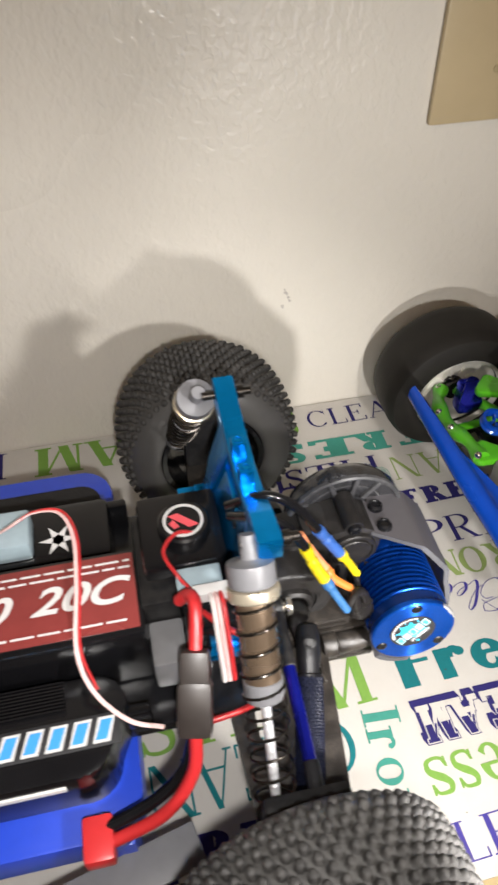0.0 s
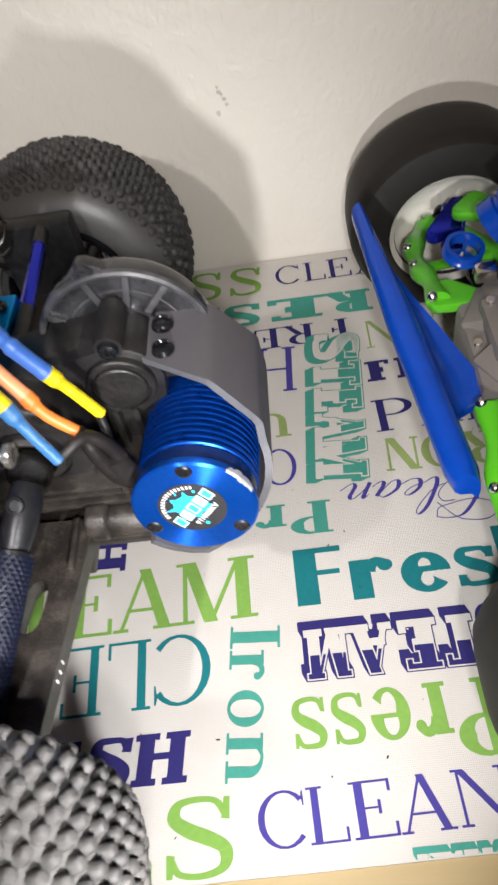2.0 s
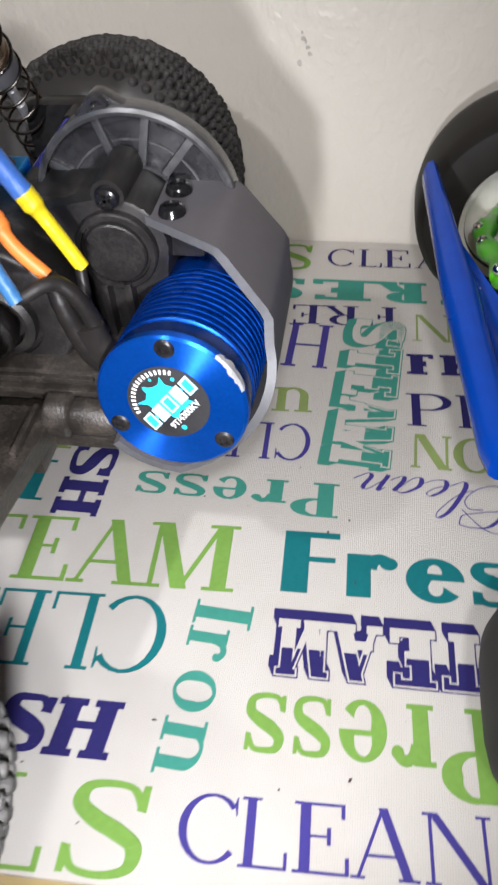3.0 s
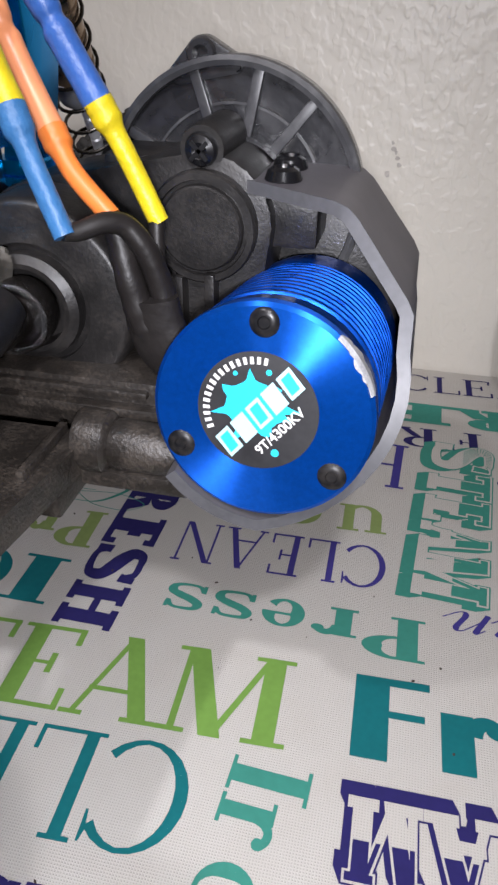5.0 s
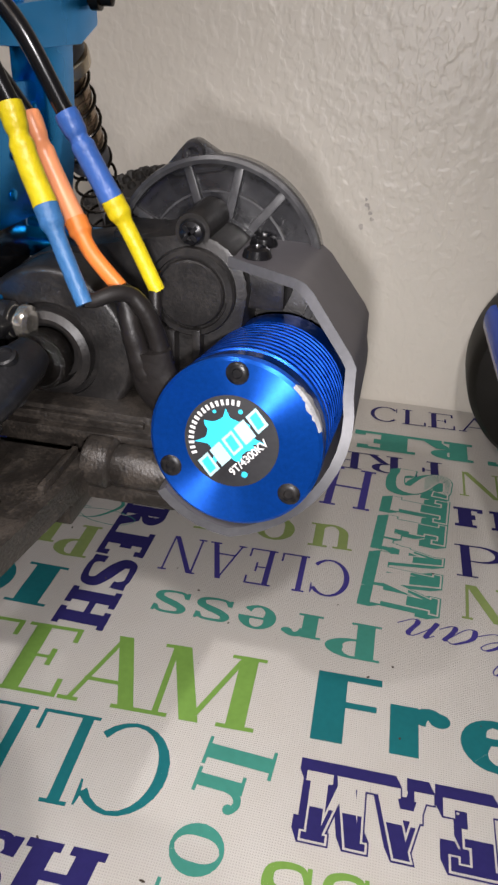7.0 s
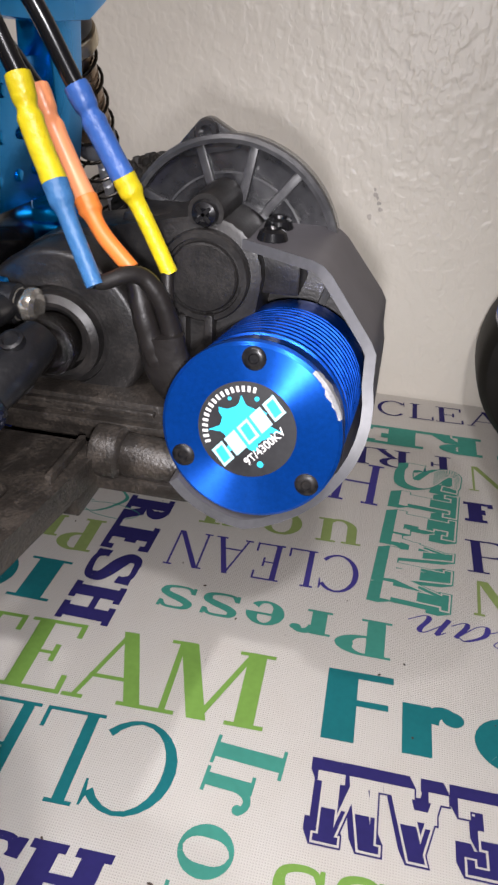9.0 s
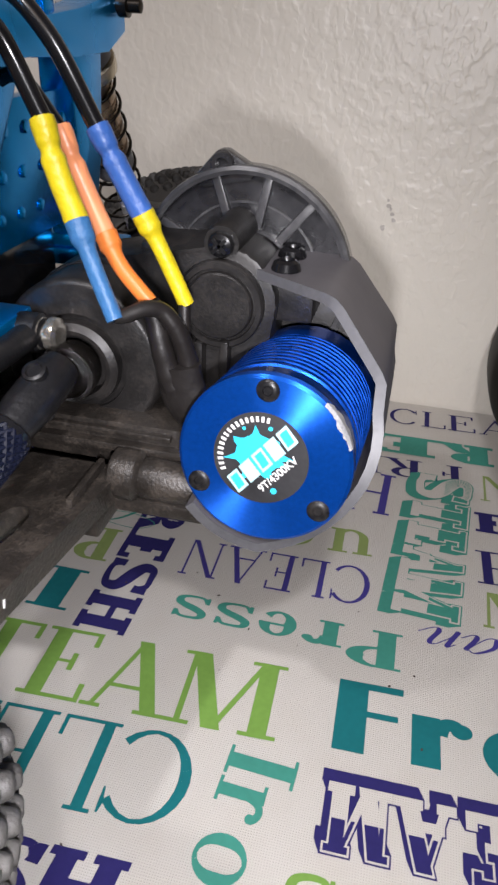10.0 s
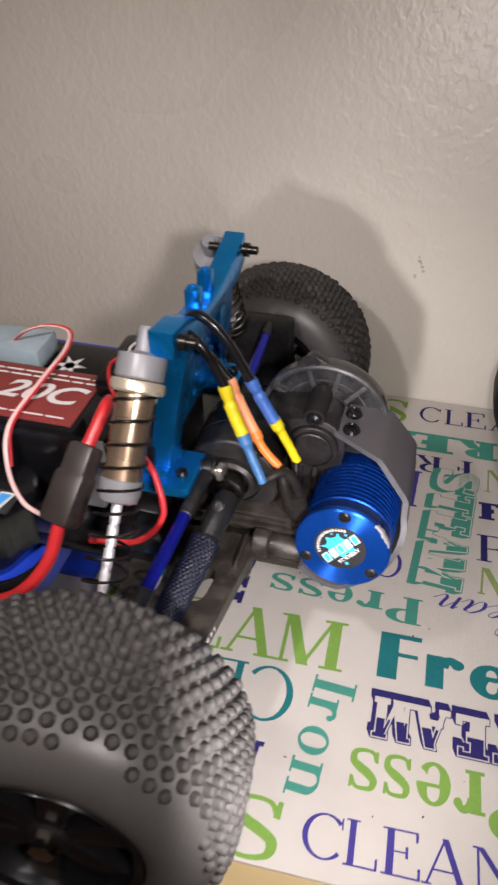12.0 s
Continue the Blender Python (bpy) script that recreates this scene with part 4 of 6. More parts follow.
# --- guard bent round the motor ---
def motor_guard():
    run = [(-0.0345, 0.1450, 0.0165), (-0.0150, 0.1448, 0.0045), (-0.0125, 0.1440, 0.0038), (-0.0105, 0.1424, 0.0030), (-0.0006, 0.1300, 0.0002), (0.0008, 0.1275, -0.0005)]
    for k in range(17):
        a = radians(16 - k * 10)
        run.append((-0.0205 + 0.0224 * math.cos(a), 0.1148 + 0.0224 * math.sin(a), -0.002 - 0.020 * min(1.0, k / 11)))
    th, back = 0.0024, 0.036
    b = bm_new()
    outer, inner = [], []
    for i, (x, z, y) in enumerate(run):
        p, q = run[max(i - 1, 0)], run[min(i + 1, len(run) - 1)]
        d = Vector((q[0] - p[0], 0, q[1] - p[1])).normalized()
        nrm = Vector((-d.z, 0, d.x))
        outer.append((Vector((x, y, z)), Vector((x, back, z))))
        o = Vector((x, 0, z)) - nrm * th
        inner.append((Vector((o.x, y, o.z)), Vector((o.x, back, o.z))))
    V = [[b.verts.new(v) for v in (o[0], o[1], n[1], n[0])] for o, n in zip(outer, inner)]
    for p, q in zip(V, V[1:]):
        for k in range(4):
            b.faces.new((p[k], p[(k + 1) % 4], q[(k + 1) % 4], q[k]))
    b.faces.new(V[0][::-1])
    b.faces.new(V[-1])
    bmesh.ops.bevel(b, geom=[e for e in b.edges if e.calc_face_angle(0) > 1.2], offset=0.0004, segments=2, affect="EDGES")
    g = part("motor_guard", b, GUARD_TOP, truck, "grey bent metal guard round the motor")
    g.location = (-0.0006, 0.0, -0.0018)
    e = bm_new()
    rim = [[e.verts.new(v - Vector((0, 0.0004, 0))) for v in (o[0], n[0])] for o, n in zip(outer, inner)]
    for p, q in zip(rim, rim[1:]):
        e.faces.new((p[0], p[1], q[1], q[0]))
    ext = bmesh.ops.extrude_face_region(e, geom=e.faces[:])
    bmesh.ops.translate(e, verts=[v for v in ext["geom"] if isinstance(v, bmesh.types.BMVert)], vec=(0, 0.00035, 0))
    part("cut_edge", e, GUARD_EDGE, g, "paler bare cut edge")
    e = bm_new()
    slab(e, [(-0.0350, 0.1420), (-0.0140, 0.1415), (-0.0025, 0.1275), (-0.0010, 0.1080), (-0.0100, 0.0960), (-0.0350, 0.0975)], at_y(0.0375), 0.005, 0.001)
    part("mount_plate", e, GEARBOX, g, "black motor mount plate")
    for x, y in ((-0.0262, 0.0170), (-0.0268, 0.0280)):
        b = bm_new()
        lathe(b, (x, y, 0.1446), (x, y, 0.16), [(0.0034, 0), (0.0036, 0.0006), (0.0030, 0.0022), (0.0020, 0.0028), (0.0016, 0.0020), (0.0010, 0.0020)], 20)
        part("screw", b, GLOSSBLACK, g, "black domed screw")


motor_guard()


# --- gearbox, spur cover, differential ---
def gearbox():
    b = bm_new()
    slab(b, hull([(-0.0730, 0.1215, 0.0215), (-0.0418, 0.1358, 0.0135), (-0.046, 0.110, 0.014)]), at_y(0.034), 0.0200, 0.0012)
    g = part("gearbox", b, GEARBOX, truck, "dusty black nylon gearbox")
    g.location = (0.0, 0.001, -0.0016)
    b = bm_new()
    box(b, (-0.035, 0.018, 0.1310), (-0.020, 0.033, 0.1420), 0.0012)
    box(b, (-0.064, 0.018, 0.140), (-0.05, 0.034, 0.1475), 0.002)
    part("mount_lug", b, GEARBOX, g)
    b = bm_new()
    lathe(b, (-0.0418, 0.016, 0.1356), (-0.0418, 0.0, 0.1356), [(0.0108, 0), (0.0108, 0.0042), (0.0104, 0.0047), (0.0092, 0.0047), (0.0090, 0.0038), (0.0084, 0.0038), (0.0082, 0.0050), (0.0078, 0.0054), (0.001, 0.0054)], 44)
    part("bearing_cap", b, GEARBOX, g, "round black bearing cap")
    b = bm_new()
    lathe(b, (-0.0735, 0.016, 0.1215), (-0.0735, -0.05, 0.1215), [(0.0205, 0), (0.0205, 0.0140), (0.0198, 0.0152), (0.0190, 0.0156), (0.0150, 0.0158), (0.0124, 0.0162), (0.0122, 0.0150), (0.0108, 0.0150), (0.0106, 0.0176), (0.0090, 0.0186), (0.0080, 0.0184), (0.0076, 0.0140), (0.001, 0.0140)], 56)
    part("differential_cover", b, GEARBOX, g, "round black differential cover")
    b = bm_new()
    lathe(b, (-0.0735, -0.002, 0.1215), (-0.0726, -0.022, 0.1222), [(0.0066, 0), (0.0070, 0.0020), (0.0072, 0.0050), (0.0068, 0.0064), (0.0058, 0.0066), (0.0052, 0.0050), (0.0040, 0.0060), (0.0036, 0.0200), (0.0020, 0.0230)], 28)
    part("outdrive", b, GREASE, g, "greasy black drive cup")
    b = bm_new()
    lathe(b, (-0.0420, 0.032, 0.1497), (-0.0420, 0.0, 0.1497), [(0.0046, 0), (0.0044, 0.0170), (0.0042, 0.0180)], 24)
    part("screw_post", b, GEARBOX, g)
    b = bm_new()
    lathe(b, (-0.0420, 0.0143, 0.1497), (-0.0420, 0.0, 0.1497), [(0.0031, 0), (0.0032, 0.0008), (0.0027, 0.0020), (0.0015, 0.0025), (0.0005, 0.0020)], 24)
    part("screw", b, GLOSSBLACK, g, "black crosshead screw")
    b = bm_new()
    for ang in (45, 135):
        box(b, (-0.0022, -0.0004, 0), (0.0022, 0.0004, 0.0003), 0, Matrix.Translation((-0.0420, 0.01185, 0.1497)) @ XZ @ Matrix.Rotation(radians(ang), 4, "Z"))
    part("screw_cross", b, BLACK, g)
    # lower housing and hinge
    b = bm_new()
    box(b, (-0.098, -0.006, 0.098), (-0.030, 0.045, 0.1100), 0.002)
    box(b, (-0.090, 0.0, 0.088), (-0.046, 0.045, 0.0985), 0.002)
    part("lower_housing", b, ARMBLACK, g, "dusty black rear bulkhead")
    for lo, hi in (((-0.0960, -0.0085, 0.1030), (-0.0330, -0.0055, 0.1052)), ((-0.0960, -0.0075, 0.1070), (-0.0480, -0.0055, 0.1085))):
        b = bm_new()
        box(b, lo, hi, 0.0005)
        part("ledge", b, ARMBLACK, g)
    b = bm_new()
    lathe(b, (-0.0613, -0.0115, 0.0993), (-0.0343, -0.0115, 0.0983), [(0.0050, 0), (0.0062, 0.0006), (0.0064, 0.0012), (0.0064, 0.0066), (0.0058, 0.0074), (0.0050, 0.0078), (0.0054, 0.0090), (0.0052, 0.0170), (0.0044, 0.0225), (0.0030, 0.0235)], 26)
    box(b, (-0.0595, -0.0165, 0.0915), (-0.0370, 0.0050, 0.0955), 0.0010)
    part("hinge_boss", b, ARMBLACK, g, "dusty black hinge pin boss")
    for x, z0, z1 in ((-0.0525, 0.108, 0.128), (-0.0465, 0.108, 0.126), (-0.040, 0.108, 0.127), (-0.034, 0.108, 0.124)):
        b = bm_new()
        box(b, (x - 0.0010, 0.010, z0), (x + 0.0010, 0.020, z1), 0.0003)
        part("rib", b, GEARBOX, g)
    return g


gearbox()


def spur_cover():
    cx, cz, R = -0.0405, 0.1372, 0.0278
    b = bm_new()
    lathe(b, (cx, 0.0530, cz), (cx, 0.0, cz), [(0.001, 0.008), (R - 0.008, 0.008), (R - 0.003, 0.010), (R - 0.001, 0.013), (R, 0.0150), (R, 0.0205), (R - 0.0006, 0.0212), (R - 0.0018, 0.0212), (R - 0.0022, 0.0190), (0.0100, 0.0182), (0.0010, 0.0182)], 64)
    c = part("spur_cover", b, SMOKE, truck, "smoke-grey ribbed plastic spur gear cover")
    c.location = (0.0, 0.0, -0.0024)
    for ang in (14, 50, 78, 108, 150, 190, 318, 346):
        b = bm_new()
        mm = Matrix.Translation((cx, 0.0352, cz)) @ XZ @ Matrix.Rotation(radians(ang), 4, "Z")
        box(b, (0.0130, -0.0011, 0), (R - 0.0012, 0.0011, 0.0026), 0.0004, mm)
        part("rib", b, RIBGREY, c)
    b = bm_new()
    ring = lathe(b, (cx, 0.0352, cz), (cx, 0.0, cz), [(0.0125, 0), (0.0125, 0.003), (0.0135, 0.003), (0.0135, 0)], 40, cap=False)
    part("inner_ring", b, SMOKE, c)
    # Worn rim edge; the light it catches is put into the paler grey.
    b = bm_new()
    lathe(b, (cx, 0.0330, cz), (cx, 0.0, cz), [(R - 0.0020, 0), (R - 0.0018, 0.0016), (R - 0.0008, 0.0020), (R + 0.0001, 0.0014), (R + 0.0003, 0.0), (R - 0.0020, 0)], 64, cap=False)
    part("rim_bead", b, RIBGREY, c, "worn rim bead, paler for the light it catches")
    b = bm_new()
    lathe(b, (cx, 0.0352, cz), (cx, 0.0, cz), [(0.0188, 0), (0.0188, 0.0012), (0.0193, 0.0012), (0.0193, 0)], 48, cap=False)
    part("moulded_step", b, RIBGREY, c)
    for ang in (64, 94, 32):
        b = bm_new()
        p = Vector((cx + 0.021 * math.cos(radians(ang)), 0.0352, cz + 0.021 * math.sin(radians(ang))))
        rod(b, p, p + Vector((0, -0.0009, 0)), 0.0023)
        part("moulding_spot", b, GEARBOX, c)
    b = bm_new()
    slab(b, hull([(-0.0468, 0.1650, 0.0032), (-0.0520, 0.1610, 0.0020), (-0.0400, 0.1630, 0.0016)]), at_y(0.0375), 0.0045, 0.0006)
    lathe(b, (-0.0468, 0.0370, 0.1650), (-0.0468, 0.0, 0.1650), [(0.0030, 0), (0.0030, 0.0048), (0.0026, 0.0054), (0.0016, 0.0054), (0.0014, 0.0030), (0.0005, 0.0030)], 20)
    part("screw_ear", b, SMOKE, c, "small ear with a screw hole")


spur_cover()


# --- motor leads ---
def sleeve(name, pts, r, material, parent, label=""):
    b = bm_new()
    run = [Vector(p) for p in pts]
    def rad(u):
        if name == "lower_sleeve":
            return r * (0.92 + 0.40 / (1 + math.exp((u - 0.24) / 0.030)) + 0.07 * math.exp(-((u - 0.20) / 0.03) ** 2) - 0.04 * math.exp(-((u - 0.10) / 0.03) ** 2))
        return r * (1.0 + 0.06 * math.exp(-((u - 0.08) / 0.06) ** 2) - 0.17 / (1 + ((u - 0.30) / 0.045) ** 4) + 0.05 * math.exp(-((u - 0.40) / 0.04) ** 2) + 0.04 * math.exp(-((u - 0.93) / 0.05) ** 2))
    tube(b, run, rad, 18, 18)
    ob = part(name, b, material, parent, label)
    if name == "upper_sleeve":
        e = bm_new()
        d = (run[2] - run[1]).normalized()
        lathe(e, run[2] - d * 0.0004, run[2] + d * 0.01, [(r * 0.9, -0.0002), (r * 1.03, 0.0), (r * 1.02, 0.0003), (r * 0.9, 0.0006)], 18)
        part("soot_line", e, SHEATH, ob, "dark grime where the sleeves meet")
    return ob


def leads():
    b = bm_new()
    tube(b, [(-0.098, 0.006, 0.184), (-0.0885, -0.005, 0.1945), (-0.0795, -0.0078, 0.1900), (-0.0715, -0.0085, 0.1752)], 0.0019)
    a = part("motor_lead", b, GLOSSBLACK, truck, "black motor lead with coloured heat-shrink sleeves")
    sleeve("upper_sleeve", [(-0.0719, -0.0084, 0.1756), (-0.0684, -0.0108, 0.1664), (-0.0638, -0.0130, 0.1570)], 0.00245, YELLOW, a, "yellow heat-shrink sleeve")
    sleeve("lower_sleeve", [(-0.0641, -0.0130, 0.1578), (-0.0598, -0.0158, 0.1495), (-0.0549, -0.0184, 0.1402)], 0.00195, SKY, a, "pale blue heat-shrink sleeve")
    b = bm_new()
    tube(b, [(-0.098, 0.012, 0.183), (-0.0850, 0.003, 0.1968), (-0.0738, 0.0006, 0.1898), (-0.0641, 0.0001, 0.1730)], 0.0019)
    c = part("motor_lead", b, GLOSSBLACK, truck, "black motor lead with coloured heat-shrink sleeves")
    sleeve("upper_sleeve", [(-0.0644, 0.0001, 0.1736), (-0.0596, -0.0009, 0.1656), (-0.0543, -0.0019, 0.1570)], 0.00245, ROYAL, c, "blue heat-shrink sleeve")
    sleeve("lower_sleeve", [(-0.0546, -0.0019, 0.1578), (-0.0503, -0.0017, 0.1496), (-0.0453, -0.0014, 0.1388)], 0.00195, YELLOW, c, "yellow heat-shrink sleeve")
    b = bm_new()
    tube(b, [(-0.096, 0.008, 0.175), (-0.0825, 0.002, 0.1820), (-0.0717, -0.0005, 0.1722)], 0.0016)
    d = part("motor_lead", b, GLOSSBLACK, truck, "black motor lead with orange heat-shrink sleeves")
    sleeve("upper_sleeve", [(-0.0722, -0.0005, 0.1730), (-0.0674, -0.0032, 0.1640), (-0.0612, -0.0055, 0.1528)], 0.0022, PEACH, d, "pale orange heat-shrink sleeve")
    sleeve("lower_sleeve", [(-0.0615, -0.0055, 0.1536), (-0.0575, -0.0078, 0.1478), (-0.0508, -0.0092, 0.1412)], 0.0019, ORANGE, d, "orange heat-shrink sleeve")
    # bare ends: one arches over, one drops behind it, all run into a flat shrink sheath
    b = bm_new()
    tube(b, [(-0.0553, -0.0182, 0.1408), (-0.0535, -0.0165, 0.1406), (-0.0503, -0.0135, 0.1414), (-0.0477, -0.0110, 0.1404), (-0.0451, -0.0100, 0.1368), (-0.0433, -0.0090, 0.1314), (-0.0418, -0.0080, 0.1240)], lambda u: 0.0014 + 0.0010 * u)
    part("lead_tail", b, SHEATH, a)
    b = bm_new()
    tube(b, [(-0.0457, -0.0016, 0.1396), (-0.0453, -0.0030, 0.1356), (-0.0445, -0.0060, 0.1300)], 0.0014)
    part("lead_tail", b, SHEATH, c)
    b = bm_new()
    tube(b, [(-0.0506, -0.0092, 0.1415), (-0.0496, -0.0096, 0.1379), (-0.0482, -0.0103, 0.1323), (-0.0466, -0.0100, 0.1255), (-0.0450, -0.0092, 0.1215)], lambda u: 0.0020 + 0.0010 * u + 0.00008 * math.sin(u * 37))
    part("lead_tail", b, SHEATH, d)
    b = bm_new()
    tube(b, [(-0.0446, -0.0098, 0.1282), (-0.0440, -0.0092, 0.1225), (-0.0418, -0.0084, 0.1172), (-0.0380, -0.0070, 0.1136), (-0.0345, -0.0062, 0.1125)], lambda u: 0.0050 + 0.0006 * min(1, u * 2.5), 22, 12, 0.55, (0, 1, 0))
    part("lead_sheath", b, SHEATH, a, "dark flattened shrink sheath over the motor leads")


leads()


# --- blue shock tower ---
def shock_tower():
    x0, x1 = -0.0935, -0.0845
    bar = [(-0.0225, 0.2040), (-0.0070, 0.2010), (0.0050, 0.1950), (0.0225, 0.1925), (0.0400, 0.1940), (0.0520, 0.1960), (0.0680, 0.2000), (0.0680, 0.1885), (0.0560, 0.1840), (0.0350, 0.1835),
           (0.0100, 0.1845), (-0.0040, 0.1865), (-0.0225, 0.1935)]
    near_leg = [(-0.0165, 0.1335), (-0.0040, 0.1335), (-0.0030, 0.1500), (0.0090, 0.1780), (0.0120, 0.1890), (-0.0090, 0.1915), (-0.0085, 0.1850), (-0.0155, 0.1600)]
    far_leg = [(0.0605, 0.1335), (0.0480, 0.1335), (0.0470, 0.1500), (0.0360, 0.1780), (0.0330, 0.1890), (0.0540, 0.1905), (0.0530, 0.1850), (0.0595, 0.1600)]
    lean = Matrix.Identity(4)
    lean[0][2], lean[0][3] = 0.17, -0.190 * 0.17
    b = bm_new()
    slab(b, bar, at_x(x0), x1 - x0, 0.0008)
    slab(b, near_leg, lean @ at_x(x0 + 0.0002), x1 - x0 - 0.0004, 0.0008)
    slab(b, far_leg, lean @ at_x(x0 + 0.0002), x1 - x0 - 0.0004, 0.0008)
    slab(b, [(-0.0050, 0.1420), (0.0500, 0.1420), (0.0400, 0.1765), (0.0060, 0.1765)], lean @ at_x(x0 + 0.0015), 0.0050, 0.0005)
    t = part("shock_tower", b, CYAN_AL, truck, "cyan-blue anodised aluminium rear shock tower")
    for y in (0.0145, 0.0290):
        b = bm_new()
        box(b, (-0.0928, y - 0.0026, 0.1840), (-0.0870, y + 0.0026, 0.2010), 0.0007)
        lathe(b, (-0.0899, y, 0.2009), (-0.0899, y, 0.22), [(0.0020, 0), (0.0018, 0.0008), (0.0012, 0.0008), (0.0011, 0.0003)], 16)
        part("body_post_socket", b, CYAN_AL, t)
    for y in (0.008, 0.0175, 0.0275, 0.037):
        for z in (0.150, 0.160, 0.170):
            b = bm_new()
            xs = x0 + 0.0063 + (z - 0.190) * 0.17
            lathe(b, (xs, y, z), (xs + 0.01, y, z), [(0.0016, 0), (0.0016, 0.0005), (0.0012, 0.0009), (0.0005, 0.0010)], 14)
            part("bolt_hole", b, CYAN_AL, t)
    b = bm_new()
    box(b, (-0.114, -0.0235, 0.1285), (-0.0838, 0.0, 0.1335), 0.001)
    box(b, (-0.1060, -0.0200, 0.1334), (-0.0935, -0.0015, 0.1375), 0.0012)
    part("foot_flange", b, CYAN_AL, t)
    b = bm_new()
    box(b, (-0.114, 0.045, 0.1285), (-0.0850, 0.0665, 0.1335), 0.001)
    box(b, (-0.1060, 0.0460, 0.1334), (-0.0935, 0.0640, 0.1375), 0.0012)
    part("foot_flange", b, CYAN_AL, t)
    for y in (-0.0150, 0.0590):
        b = bm_new()
        lathe(b, (-0.0892, y, 0.1336), (-0.0892, y, 0.15), [(0.0024, 0), (0.0026, 0.0012), (0.0018, 0.0022), (0.0008, 0.0016)], 16)
        part("screw", b, GLOSSBLACK, t)
    for y, z in ((-0.0180, 0.1985), (0.0625, 0.1948)):
        b = bm_new()
        lathe(b, (-0.0990, y, z), (-0.0740, y, z), [(0.0018, 0), (0.0018, 0.0150), (0.0029, 0.0152), (0.0029, 0.0178), (0.0018, 0.0180), (0.0018, 0.0212), (0.0008, 0.0216)], 12)
        part("mount_bolt", b, SPRING, t, "dark steel nut and bolt")
    return t


shock_tower()


def coil(bm, a, b2, r, wire, turns, seg=8):
    m, L = basis(a, b2)
    n = int(turns * 20)
    pts = [m @ Vector((r * math.cos(2 * math.pi * turns * i / n), r * math.sin(2 * math.pi * turns * i / n), L * i / n)) for i in range(n + 1)]
    return tube(bm, pts, wire, seg, 1)


def shock(side):
    """side -1: near the table's edge; +1: near the wall."""
    top, low = Vector((-0.0957, -0.0138, 0.2035)), Vector((-0.0990, -0.0845, 0.1150))
    if side > 0:
        top, low = Vector((-0.1000, 0.0625, 0.1985)), Vector((-0.1060, 0.1275, 0.1055))
    d = (low - top).normalized()
    P = lambda s: top + d * s
    b = bm_new()
    lathe(b, P(0.0), P(0.1), [(0.0028, 0.003), (0.0032, 0.0045), (0.0032, 0.0115), (0.0050, 0.0125), (0.0084, 0.0128), (0.0086, 0.0135), (0.0086, 0.0205), (0.0080, 0.0212)], 32)
    s = part("shock_absorber", b, GREYNYLON, truck, "oil shock absorber with grey cap and bronze body")
    b = bm_new()
    lathe(b, P(0.0), P(0.1), [(0.0070, 0.0212), (0.0092, 0.0217), (0.0095, 0.0225), (0.0095, 0.0252), (0.0088, 0.0260), (0.0070, 0.0262)], 32)
    part("adjuster_collar", b, NICKEL, s, "shiny pale metal collar")
    b = bm_new()
    prof = [(0.0066, 0.0255)]
    for k in range(4):
        h = 0.0275 + k * 0.0083
        prof += [(0.0068, h), (0.0068, h + 0.0070), (0.0064, h + 0.0072), (0.0064, h + 0.0081)]
    lathe(b, P(0.0), P(0.1), prof + [(0.0066, 0.0605)], 32)
    part("shock_body", b, BRONZE, s, "bronze anodised shock body")
    b = bm_new()
    lathe(b, P(0.0), P(0.1), [(0.0064, 0.0556), (0.0073, 0.0562), (0.0073, 0.0610), (0.0066, 0.0636), (0.0030, 0.0646)], 28)
    part("lower_cap", b, GREYNYLON, s)
    b = bm_new()
    lathe(b, P(0.064), P(0.1180), [(0.0017, 0)] + [q for k in range(6) for q in ((0.0018, 0.0082 * k + 0.0004), (0.0018, 0.0082 * k + 0.0074), (0.0013, 0.0082 * k + 0.0076), (0.0013, 0.0082 * k + 0.0080))] + [(0.0016, 0.0500)], 16)
    part("shaft", b, BARE, s, "bright steel shock shaft")
    b = bm_new()
    coil(b, P(0.0262), P(0.1130), 0.0076, 0.00055, 11)
    part("spring", b, SPRING, s, "dark coil spring")
    b = bm_new()
    lathe(b, P(0.1100), P(0.1300), [(0.0040, 0), (0.0085, 0.0015), (0.0085, 0.0035), (0.0040, 0.0050), (0.0040, 0.0130)], 24)
    part("spring_perch", b, BLACK, s)


shock(-1)
shock(1)


